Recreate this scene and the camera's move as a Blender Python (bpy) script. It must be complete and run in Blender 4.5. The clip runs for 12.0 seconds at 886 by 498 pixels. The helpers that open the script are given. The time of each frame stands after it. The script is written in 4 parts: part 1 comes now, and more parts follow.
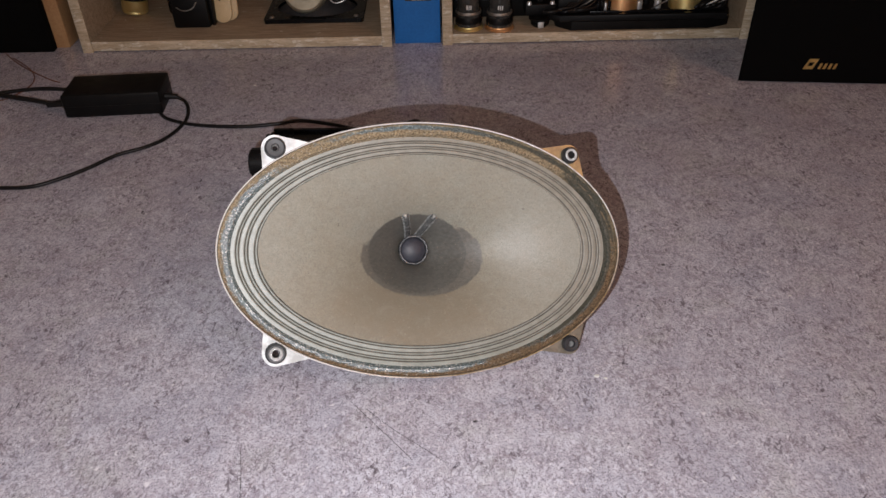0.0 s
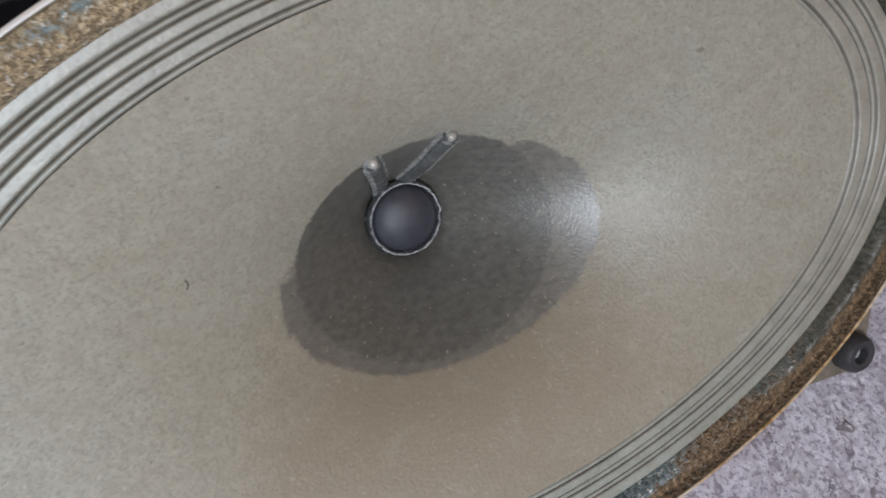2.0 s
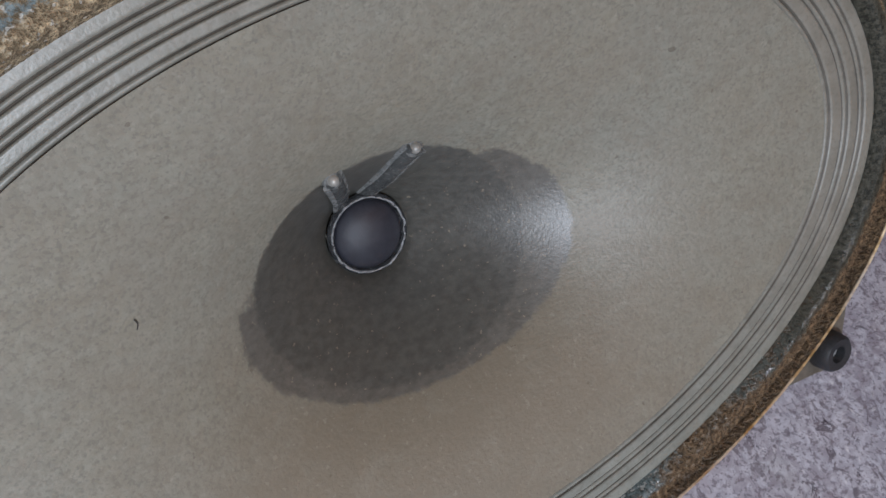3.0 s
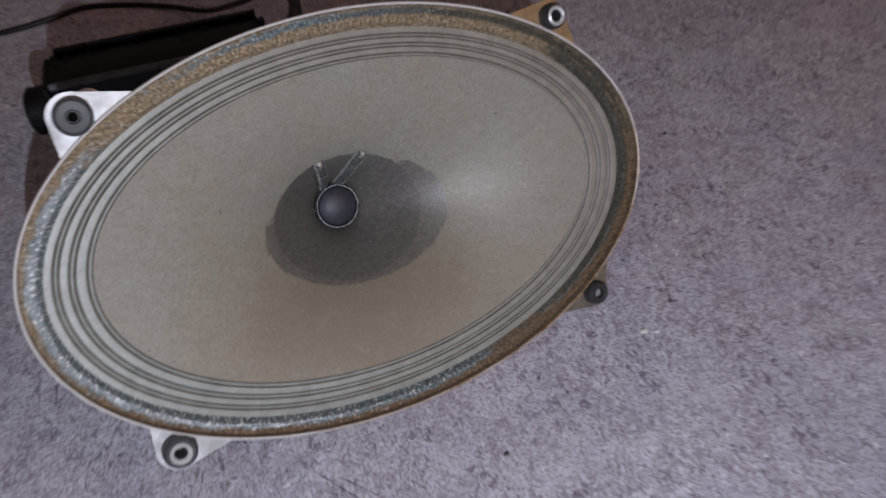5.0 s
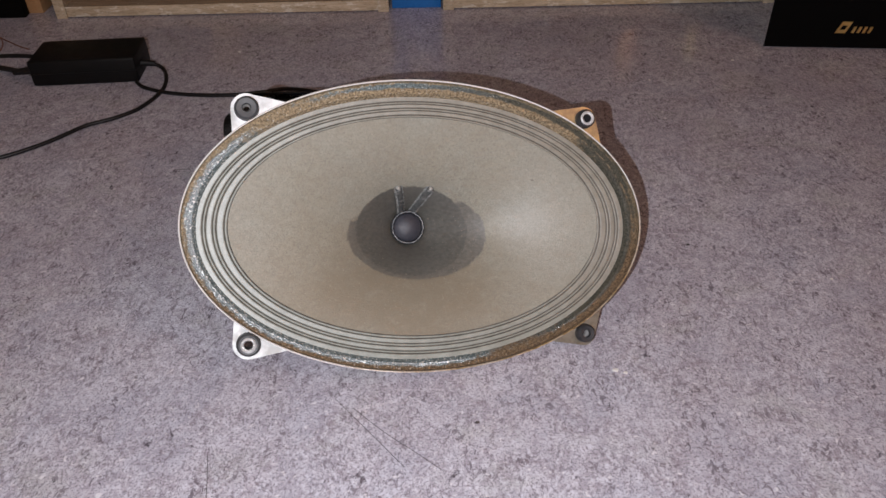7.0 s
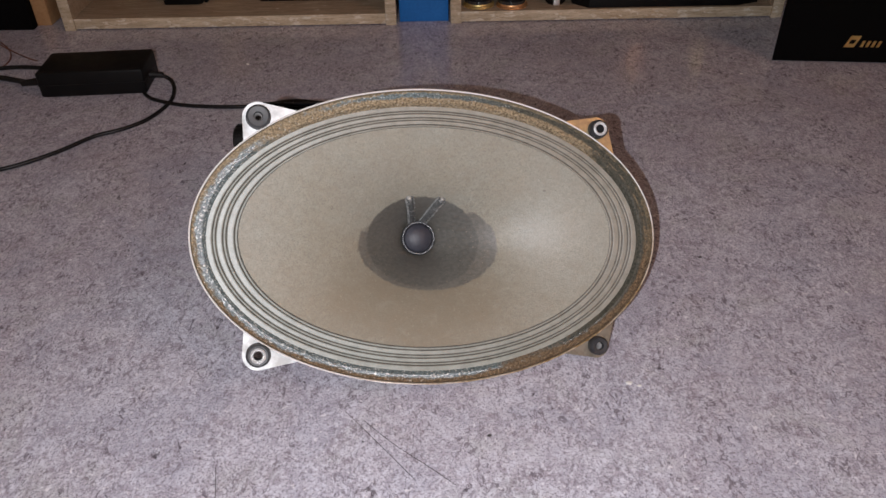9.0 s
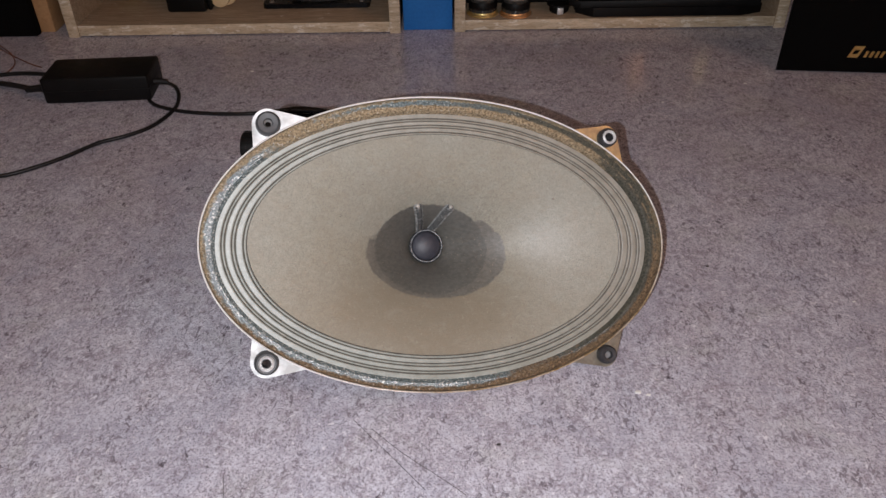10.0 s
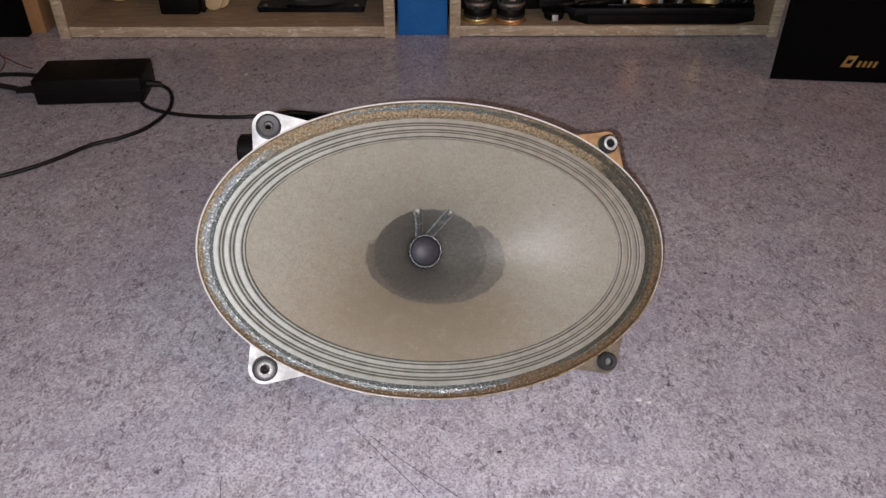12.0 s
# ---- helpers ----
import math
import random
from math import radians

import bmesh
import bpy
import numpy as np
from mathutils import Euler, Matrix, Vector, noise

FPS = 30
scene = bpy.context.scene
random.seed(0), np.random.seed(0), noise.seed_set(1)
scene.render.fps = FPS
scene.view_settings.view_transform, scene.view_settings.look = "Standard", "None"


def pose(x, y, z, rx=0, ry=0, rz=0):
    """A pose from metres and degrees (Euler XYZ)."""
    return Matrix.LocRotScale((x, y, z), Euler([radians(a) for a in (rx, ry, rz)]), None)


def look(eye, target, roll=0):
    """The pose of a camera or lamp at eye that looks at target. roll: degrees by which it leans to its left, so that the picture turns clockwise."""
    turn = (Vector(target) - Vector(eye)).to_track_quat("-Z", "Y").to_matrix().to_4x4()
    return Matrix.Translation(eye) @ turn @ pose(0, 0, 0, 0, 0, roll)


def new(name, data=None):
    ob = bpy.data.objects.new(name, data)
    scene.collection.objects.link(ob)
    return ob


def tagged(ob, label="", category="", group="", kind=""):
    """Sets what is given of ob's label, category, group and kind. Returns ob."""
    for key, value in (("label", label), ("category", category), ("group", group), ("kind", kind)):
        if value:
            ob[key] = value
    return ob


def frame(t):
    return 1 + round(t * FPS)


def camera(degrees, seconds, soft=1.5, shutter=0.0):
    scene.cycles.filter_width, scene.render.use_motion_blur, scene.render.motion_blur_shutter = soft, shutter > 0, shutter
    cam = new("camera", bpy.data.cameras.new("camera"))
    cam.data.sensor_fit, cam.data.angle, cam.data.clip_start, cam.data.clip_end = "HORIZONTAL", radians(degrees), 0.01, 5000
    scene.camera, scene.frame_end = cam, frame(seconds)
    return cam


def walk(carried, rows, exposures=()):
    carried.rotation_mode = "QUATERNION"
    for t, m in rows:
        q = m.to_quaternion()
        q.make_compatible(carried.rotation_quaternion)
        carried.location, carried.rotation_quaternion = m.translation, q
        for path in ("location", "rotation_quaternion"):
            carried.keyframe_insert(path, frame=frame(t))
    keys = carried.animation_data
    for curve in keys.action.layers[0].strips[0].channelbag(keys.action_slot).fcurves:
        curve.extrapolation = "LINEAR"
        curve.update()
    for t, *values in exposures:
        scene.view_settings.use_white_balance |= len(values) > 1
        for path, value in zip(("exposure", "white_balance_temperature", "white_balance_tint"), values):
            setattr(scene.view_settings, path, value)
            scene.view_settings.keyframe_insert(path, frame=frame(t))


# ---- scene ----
# ---- camera ----
cam = camera(59.0, 12.0, soft=1.5, shutter=0.4)
PATH = [
    (0, (0.0316, -0.5765, 0.4847), (0.0274, 1.0181, -0.7224), -1.25),
    (0.5, (0.0396, -0.5416, 0.4757), (0.0401, 1.0381, -0.7510), -1.12),
    (1, (0.0484, -0.3718, 0.4206), (-0.0982, 1.0296, -0.9987), -6.42),
    (1.3, (0.0309, -0.2423, 0.3821), (-0.1819, 0.9426, -1.2150), -13.67),
    (1.5, (0.0088, -0.1910, 0.3404), (-0.1387, 0.9015, -1.3283), -15.98),
    (2, (-0.0032, -0.1531, 0.2802), (0.1131, 0.8325, -1.4562), -11.68),
    (2.5, (-0.0006, -0.1457, 0.2753), (0.1562, 0.8166, -1.4710), -10.81),
    (2.7, (-0.0022, -0.1383, 0.2729), (0.1901, 0.7930, -1.4866), -9.28),
    (4.3, (-0.0115, -0.1595, 0.2868), (0.2762, 0.8339, -1.4250), -6.47),
    (4.5, (-0.0140, -0.1936, 0.3119), (0.2905, 0.8456, -1.3695), -5.81),
    (4.7, (-0.0075, -0.2423, 0.3468), (0.2773, 0.8671, -1.2927), -6.55),
    (5, (-0.0179, -0.3266, 0.3979), (0.3017, 0.8817, -1.1635), -3.56),
    (5.2, (-0.0136, -0.3819, 0.4243), (0.2523, 0.9292, -1.0624), -4.21),
    (5.5, (-0.0069, -0.4436, 0.4539), (0.1562, 0.9853, -0.9360), -4.35),
    (6, (0.0045, -0.5038, 0.4583), (0.0149, 1.0398, -0.8134), -3.36),
    (6.5, (0.0253, -0.5161, 0.4473), (0.0117, 1.0431, -0.8053), -2.36),
    (7, (0.0355, -0.5157, 0.4311), (0.0221, 1.0549, -0.8070), -1.44),
    (9, (0.0280, -0.5137, 0.4247), (0.0112, 1.0819, -0.7810), -1.29),
    (9.5, (0.0239, -0.5130, 0.4236), (0.0113, 1.0909, -0.7710), -1.08),
    (10, (0.0196, -0.5125, 0.4235), (0.0099, 1.0959, -0.7652), -0.91),
    (10.5, (0.0154, -0.5112, 0.4213), (0.0133, 1.1025, -0.7602), -0.66),
    (11, (0.0128, -0.5098, 0.4191), (0.0172, 1.1063, -0.7591), -0.40),
    (11.5, (0.0103, -0.5097, 0.4205), (0.0251, 1.1069, -0.7569), -0.03),
    (12, (0.0094, -0.5093, 0.4202), (0.0346, 1.1085, -0.7554), 0.20),
]
walk(cam, [(t, look(eye, target, roll)) for t, eye, target, roll in PATH],
     exposures=[(0.0, 0.27, 6820, 11), (0.5, 0.27, 6750, 10.5), (1.0, 0.5, 6300, 4), (1.5, 0.53, 6280, 2.5), (2.0, 0.16, 6150, 4.5), (2.5, -0.13, 6000, 6), (2.7, -0.16, 5980, 6),
                (4.3, -0.5, 6000, 11), (4.5, -0.54, 5980, 11.5), (5.0, -0.35, 6080, 12.5), (5.5, -0.1, 6300, 12.5), (6.0, 0.15, 6580, 13), (6.5, 0.2, 6650, 12), (7.0, 0.22, 6650, 11.5), (12.0, 0.24, 6670, 11)])

# ---- light: the flash beside the lens, and a dim warm ceiling lamp ----
FLASH_W, ROOM_W = 13.6, 15.5
flash = new("camera_flash", bpy.data.lights.new("camera_flash", "POINT"))
flash.data.energy, flash.data.shadow_soft_size = FLASH_W, 0.002
flash.data.color = (0.955, 0.975, 1.055)
flash.matrix_world = look((-0.012, -0.556, 0.436), (0.02, 0.06, 0.03))
bulb = new("ceiling_bulb", bpy.data.lights.new("ceiling_bulb", "POINT"))
bulb.data.energy, bulb.data.shadow_soft_size = ROOM_W, 0.16
bulb.data.color = (1.0, 0.52, 0.31)
bulb.matrix_world = pose(1.7, -1.4, 2.2)
world = bpy.data.worlds.new("world")
scene.world = world
world.use_nodes = True
world.node_tree.nodes["Background"].inputs[0].default_value = (0.9, 0.75, 0.6, 1)
world.node_tree.nodes["Background"].inputs[1].default_value = 0.01


# ---- materials ----
class Nodes:
    """A small wrapper round one material's node tree."""

    def __init__(self, name):
        self.mat = bpy.data.materials.new(name)
        self.mat.use_nodes = True
        self.tree = self.mat.node_tree
        self.bsdf = self.tree.nodes["Principled BSDF"]
        self.coord = self.add("ShaderNodeTexCoord").outputs["Object"]

    def add(self, kind, **inputs):
        node = self.tree.nodes.new(kind)
        for key, value in inputs.items():
            self.put(node.inputs[key.replace("_", " ")], value)
        return node

    def put(self, socket, value):
        if isinstance(value, bpy.types.NodeSocket):
            self.tree.links.new(value, socket)
        else:
            socket.default_value = value

    def noise(self, scale, detail=4.0, rough=0.55, stretch=None, distortion=0.0):
        at = self.coord
        if stretch:
            m = self.add("ShaderNodeMapping", Vector=self.coord, Scale=stretch)
            at = m.outputs[0]
        n = self.add("ShaderNodeTexNoise", Vector=at, Scale=scale, Detail=detail, Roughness=rough, Distortion=distortion)
        return n.outputs["Fac"]

    def ramp(self, fac, *stops):
        node = self.add("ShaderNodeValToRGB", Fac=fac)
        el = node.color_ramp.elements
        for i, (at, c) in enumerate(stops):
            e = el[i] if i < 2 else el.new(at)
            e.position = at
            c = (c, c, c) if isinstance(c, (int, float)) else c
            e.color = (*c, 1)
        return node.outputs["Color"]

    def mix(self, fac, a, b, blend="MIX"):
        node = self.tree.nodes.new("ShaderNodeMix")
        node.data_type, node.blend_type = "RGBA", blend
        for socket, value in ((node.inputs[0], fac), (node.inputs[6], a), (node.inputs[7], b)):
            if isinstance(value, tuple) and len(value) == 3:
                value = (*value, 1)
            self.put(socket, value)
        return node.outputs[2]

    def math(self, op, a, b=0.0, c=0.0):
        node = self.tree.nodes.new("ShaderNodeMath")
        node.operation = op
        for socket, value in zip(node.inputs, (a, b, c)):
            self.put(socket, value)
        return node.outputs[0]

    def xyz(self):
        return self.add("ShaderNodeSeparateXYZ", Vector=self.coord).outputs

    def bump(self, height, strength, distance):
        node = self.add("ShaderNodeBump", Height=height, Strength=strength, Distance=distance)
        self.put(self.bsdf.inputs["Normal"], node.outputs[0])

    def done(self, color, rough, metal=0.0, spec=0.5):
        self.put(self.bsdf.inputs["Base Color"], (*color, 1) if isinstance(color, tuple) else color)
        self.put(self.bsdf.inputs["Roughness"], rough)
        self.put(self.bsdf.inputs["Metallic"], metal)
        self.put(self.bsdf.inputs["Specular IOR Level"], spec)
        return self.mat


def plain(name, c1, c2, scale, rough, metal=0.0, bump=0.15, depth=0.0005, spec=0.5, fine=8.0):
    """A surface of two near colours with grain at two scales."""
    n = Nodes(name)
    big, small = n.noise(scale), n.noise(scale * fine, 3)
    f = n.math("MULTIPLY_ADD", small, 0.5, n.math("MULTIPLY", big, 0.5))
    col = n.mix(n.ramp(f, (0.36, 0.0), (0.64, 1.0)), c1, c2)
    n.bump(small, bump, depth)
    r = n.math("MULTIPLY_ADD", big, 0.25, rough - 0.12)
    return n.done(col, r, metal, spec)


def floor_material():
    """Vinyl printed with clouds of mauve and blue-grey, under short curly flecks."""
    n = Nodes("mottled_vinyl")
    cloud = n.noise(7, 4, 0.6, distortion=0.5)
    tint = n.noise(17, 4, 0.6, distortion=0.6)
    soft = n.noise(48, 6, 0.68, distortion=0.8)
    mid = n.noise(200, 5, 0.7, (1.3, 1.0, 1.0), 0.7)
    fine = n.noise(560, 3, 0.65)
    base = n.mix(n.ramp(soft, (0.38, 0.0), (0.62, 1.0)), (0.308, 0.28, 0.322), (0.492, 0.48, 0.542))
    base = n.mix(n.math("MULTIPLY", n.ramp(mid, (0.46, 0.0), (0.6, 1.0)), 0.8), base, (0.62, 0.615, 0.685))
    base = n.mix(n.math("MULTIPLY", n.ramp(cloud, (0.42, 0.0), (0.6, 1.0)), 0.3), base, (0.33, 0.285, 0.32))
    base = n.mix(n.math("MULTIPLY", n.ramp(tint, (0.5, 0.0), (0.66, 1.0)), 0.4), base, (0.35, 0.355, 0.43))
    base = n.mix(n.math("MULTIPLY", n.ramp(tint, (0.34, 1.0), (0.46, 0.0)), 0.3), base, (0.4, 0.41, 0.39))
    curl = n.noise(140, 6, 0.7, (1.6, 1.0, 1.0), 1.1)
    patch = n.ramp(n.noise(26, 3, 0.6), (0.36, 0.25), (0.62, 1.0))
    dark = n.math("MULTIPLY", n.ramp(curl, (0.41, 1.0), (0.46, 0.0)), patch)
    base = n.mix(n.math("MULTIPLY", dark, 0.82), base, (0.11, 0.09, 0.108))
    chip = n.ramp(n.noise(74, 6, 0.72, (1.7, 1.0, 1.0), 0.9), (0.335, 1.0), (0.37, 0.0))
    base = n.mix(n.math("MULTIPLY", chip, 0.85), base, (0.04, 0.03, 0.038))
    small = n.ramp(fine, (0.41, 1.0), (0.47, 0.0))
    base = n.mix(n.math("MULTIPLY", small, 0.65), base, (0.17, 0.148, 0.17))
    pale = n.ramp(n.noise(210, 3, 0.6, distortion=0.8), (0.64, 0.0), (0.69, 1.0))
    base = n.mix(n.math("MULTIPLY", pale, 0.7), base, (0.72, 0.7, 0.73))
    n.bump(n.math("MULTIPLY_ADD", fine, 0.5, mid), 0.06, 0.0004)
    rough = n.math("MULTIPLY_ADD", soft, 0.16, 0.13)
    return n.done(base, rough, 0.0, 0.5)


def cone_material():
    """Grey paper pulp with an old lacquer stain round the coil."""
    n = Nodes("paper_cone")
    x, y, z = n.xyz()
    warp = n.math("MULTIPLY_ADD", n.noise(130, 4), 0.07, -0.035)
    warp2 = n.math("MULTIPLY_ADD", n.noise(600, 3), 0.06, -0.03)

    def blot(cx, cy, a, b):
        dx = n.math("POWER", n.math("MULTIPLY", n.math("SUBTRACT", x, cx), 1 / a), 2.0)
        dy = n.math("POWER", n.math("MULTIPLY", n.math("SUBTRACT", y, cy), 1 / b), 2.0)
        r = n.math("ADD", n.math("SQRT", n.math("ADD", dx, dy)), n.math("ADD", warp, warp2))
        return n.ramp(r, (0.975, 1.0), (1.0, 0.0))

    inner, outer = blot(-0.0008, -0.003, 0.0446, 0.0348), blot(0.0025, -0.0058, 0.0546, 0.0346)
    ragged = n.math("MULTIPLY_ADD", n.noise(260, 4, 0.7), 0.02, -0.01)
    ears = n.math("ADD", n.math("MULTIPLY_ADD", x, -0.17, y), ragged)
    outer = n.math("MULTIPLY", outer, n.ramp(ears, (0.0122, 1.0), (0.0145, 0.0)))
    # Lower half browned and darkened: warm lamp light put into the paper's colour.
    lamp_brown = n.ramp(n.math("ADD", n.math("SQRT", n.math("ADD", n.math("POWER", n.math("MULTIPLY", n.math("ADD", x, 0.012), 1 / 0.115), 2.0), n.math("POWER", n.math("MULTIPLY", n.math("ADD", y, 0.05), 1 / 0.062), 2.0))),
                         n.math("MULTIPLY_ADD", n.noise(28, 5, 0.65), 0.9, -0.45)), (0.35, 1.0), (1.1, 0.0))
    grain = n.noise(900, 3, 0.6)
    pulp = n.noise(300, 4, 0.6, (1.0, 1.6, 1.0))
    wide = n.noise(22, 3)
    col = n.mix(n.ramp(wide, (0.35, 0.0), (0.65, 1.0)), (0.262, 0.246, 0.2), (0.262, 0.264, 0.232))
    fibre = n.noise(430, 3, 0.6, (1.5, 1.0, 1.0), 0.5)
    col = n.mix(n.math("MULTIPLY", n.ramp(pulp, (0.4, 0.0), (0.6, 1.0)), 0.42), col, (0.33, 0.315, 0.275))
    col = n.mix(n.math("MULTIPLY", n.ramp(fibre, (0.4, 1.0), (0.54, 0.0)), 0.4), col, (0.185, 0.172, 0.145))
    col = n.mix(n.math("MULTIPLY", n.ramp(grain, (0.38, 1.0), (0.48, 0.0)), 0.6), col, (0.17, 0.16, 0.14))
    col = n.mix(n.math("MULTIPLY", n.ramp(n.noise(70, 5, 0.65), (0.38, 0.0), (0.62, 1.0)), 0.35), col, (0.235, 0.215, 0.182))
    col = n.mix(n.math("MULTIPLY", lamp_brown, 0.72), col, (0.195, 0.162, 0.12))
    smear = n.noise(85, 6, 0.72, (1.0, 1.3, 1.0), 0.8)
    col = n.mix(n.math("MULTIPLY", n.ramp(smear, (0.5, 0.0), (0.66, 1.0)), 0.24), col, (0.19, 0.16, 0.122))
    flake = n.ramp(n.noise(520, 2, 0.5), (0.66, 0.0), (0.7, 1.0))
    col = n.mix(n.math("MULTIPLY", flake, 0.22), col, (0.4, 0.385, 0.335))
    col = n.mix(n.math("MULTIPLY", n.ramp(smear, (0.34, 1.0), (0.46, 0.0)), 0.2), col, (0.315, 0.315, 0.275))
    speck = n.ramp(n.noise(240, 2), (0.245, 1.0), (0.26, 0.0))
    col = n.mix(n.math("MULTIPLY", speck, 0.5), col, (0.1, 0.08, 0.06))
    wet = n.mix(n.ramp(pulp, (0.35, 0.0), (0.65, 1.0)), (0.06, 0.058, 0.052), (0.098, 0.096, 0.087))
    wet2 = n.mix(n.ramp(pulp, (0.35, 0.0), (0.65, 1.0)), (0.09, 0.085, 0.074), (0.136, 0.129, 0.115))
    worn = n.math("MULTIPLY", n.ramp(n.noise(340, 4, 0.7), (0.5, 0.0), (0.58, 1.0)), n.ramp(n.math("MULTIPLY", x, -30.0), (1.15, 0.0), (1.5, 1.0)))
    outer = n.math("MULTIPLY", outer, n.math("MULTIPLY_ADD", worn, -0.55, 1.0))
    col = n.mix(outer, col, wet2)
    col = n.mix(inner, col, wet)
    stain = n.math("MAXIMUM", outer, inner)
    crumbs = n.ramp(n.noise(640, 2, 0.5), (0.69, 0.0), (0.72, 1.0))
    col = n.mix(n.math("MULTIPLY", n.math("MULTIPLY", crumbs, outer), 0.5), col, (0.36, 0.3, 0.23))
    col = n.mix(1.0, col, (0.985, 0.98, 0.93), "MULTIPLY")
    n.bump(n.math("MULTIPLY_ADD", grain, 1.0, n.math("MULTIPLY", pulp, 0.5)), 0.4, 0.0004)
    n.put(n.bsdf.inputs["Coat Weight"], n.math("MULTIPLY", stain, 0.7))
    n.put(n.bsdf.inputs["Coat Roughness"], 0.44)
    rough = n.math("MULTIPLY_ADD", stain, -0.02, 0.46)
    return n.done(col, rough, 0.0, n.math("MULTIPLY_ADD", stain, 0.35, 0.5))


def gasket_material():
    """Granular cork and old glue: ochre crumbs beside blue-green lacquer."""
    n = Nodes("crumbly_gasket")
    mid = n.noise(120, 5, 0.75)
    grit = n.ramp(n.noise(620, 3, 0.75), (0.38, 0.0), (0.62, 1.0))
    crumb = n.noise(1100, 2, 0.6)
    x, y, z = n.xyz()
    ex, ey = n.math("MULTIPLY", x, 1 / 0.1642), n.math("MULTIPLY", y, 1 / 0.1005)
    rho = n.math("SQRT", n.math("ADD", n.math("POWER", ex, 2.0), n.math("POWER", ey, 2.0)))
    u = n.math("MULTIPLY", n.math("SUBTRACT", rho, 1.0), 33.0)

    def toward(angle, start, gain):
        d = n.math("ADD", n.math("MULTIPLY", ex, math.cos(angle)), n.math("MULTIPLY", ey, math.sin(angle)))
        node = n.add("ShaderNodeClamp", Value=n.math("MULTIPLY", n.math("SUBTRACT", d, start), gain))
        return node.outputs[0]

    def clamp(v):
        return n.add("ShaderNodeClamp", Value=v).outputs[0]

    inner = n.math("MULTIPLY", toward(3.75, 0.05, 2.2), clamp(n.math("MULTIPLY_ADD", u, -0.9, 0.75)))
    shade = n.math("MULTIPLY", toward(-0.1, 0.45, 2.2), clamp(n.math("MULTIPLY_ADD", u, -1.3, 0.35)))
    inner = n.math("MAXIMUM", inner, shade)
    outer = n.math("MULTIPLY", toward(1.05, 0.3, 1.9), clamp(n.math("SUBTRACT", 1.15, n.math("MULTIPLY", n.math("ABSOLUTE", n.math("SUBTRACT", u, 0.3)), 1.2))))
    f = n.math("ADD", n.math("MAXIMUM", inner, outer), n.math("MULTIPLY_ADD", grit, 0.3, n.math("MULTIPLY_ADD", mid, 1.9, -1.1)))
    lacquer = n.ramp(f, (0.3, 0.0), (0.62, 1.0))
    rusty = toward(-1.4, -0.35, 1.3)
    ochre = n.mix(grit, (0.15, 0.112, 0.066), (0.52, 0.405, 0.255))
    rust = n.mix(grit, (0.075, 0.05, 0.03), (0.31, 0.21, 0.12))
    ochre = n.mix(rusty, ochre, rust)
    teal = n.mix(grit, (0.033, 0.048, 0.05), (0.16, 0.2, 0.205))
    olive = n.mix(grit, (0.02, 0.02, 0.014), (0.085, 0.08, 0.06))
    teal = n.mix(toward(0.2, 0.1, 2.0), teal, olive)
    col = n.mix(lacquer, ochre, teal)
    # White specks put the lacquer's glints into the colour, none at the right end.
    glitter = n.ramp(n.math("MULTIPLY_ADD", inner, 0.07, n.noise(600, 1)), (0.66, 0.0), (0.7, 1.0))
    col = n.mix(n.math("MULTIPLY", n.math("MULTIPLY", glitter, 0.45), n.math("SUBTRACT", 1.0, toward(0.0, 0.1, 2.0))), col, (0.78, 0.77, 0.72))
    n.bump(n.math("MULTIPLY_ADD", crumb, 0.9, grit), n.math("MULTIPLY_ADD", lacquer, -0.72, 1.0), 0.0008)
    return n.done(col, n.math("MULTIPLY_ADD", toward(0.8, -0.1, 1.8), 0.35, n.math("MULTIPLY_ADD", lacquer, -0.2, n.math("MULTIPLY_ADD", crumb, 0.25, 0.29))), 0.0, n.math("SUBTRACT", n.math("MULTIPLY_ADD", lacquer, 0.6, 0.5), n.math("MULTIPLY", toward(0.8, -0.1, 1.8), n.math("MULTIPLY_ADD", lacquer, 0.55, 0.2))))


def surround_material(name, pale, dull, rough):
    """Treated paper, green-grey towards one end, browner at the other; sheen put into colour."""
    n = Nodes(name)
    x, y, z = n.xyz()
    side = n.math("ADD", n.math("MULTIPLY", x, -4.6), n.math("MULTIPLY", y, -5.2))
    side = n.math("ADD", side, n.math("MULTIPLY_ADD", n.noise(24, 4, 0.6), 1.0, -0.5))
    side = n.ramp(n.math("MULTIPLY_ADD", side, 0.5, 0.5), (0.2, 0.0), (0.8, 1.0))
    grain, fine = n.noise(120, 4, 0.6), n.noise(800, 3, 0.6)
    one = n.mix(n.ramp(grain, (0.36, 0.0), (0.64, 1.0)), pale[0], pale[1])
    two = n.mix(n.ramp(grain, (0.36, 0.0), (0.64, 1.0)), dull[0], dull[1])
    col = n.mix(side, two, one)
    col = n.mix(n.math("MULTIPLY", n.ramp(fine, (0.38, 1.0), (0.48, 0.0)), 0.3), col, (0.15, 0.135, 0.11))
    n.bump(fine, 0.3, 0.0004)
    return n.done(col, rough, 0.0, 0.5)


def metal_material(name, c1, c2, rough, metal=0.85):
    n = Nodes(name)
    blotch, fine = n.noise(60, 5, 0.65), n.noise(700, 3)
    col = n.mix(n.ramp(blotch, (0.42, 0.0), (0.62, 1.0)), c1, c2)
    n.bump(fine, 0.2, 0.0003)
    return n.done(col, n.math("MULTIPLY_ADD", blotch, 0.3, rough - 0.15), metal, 0.5)


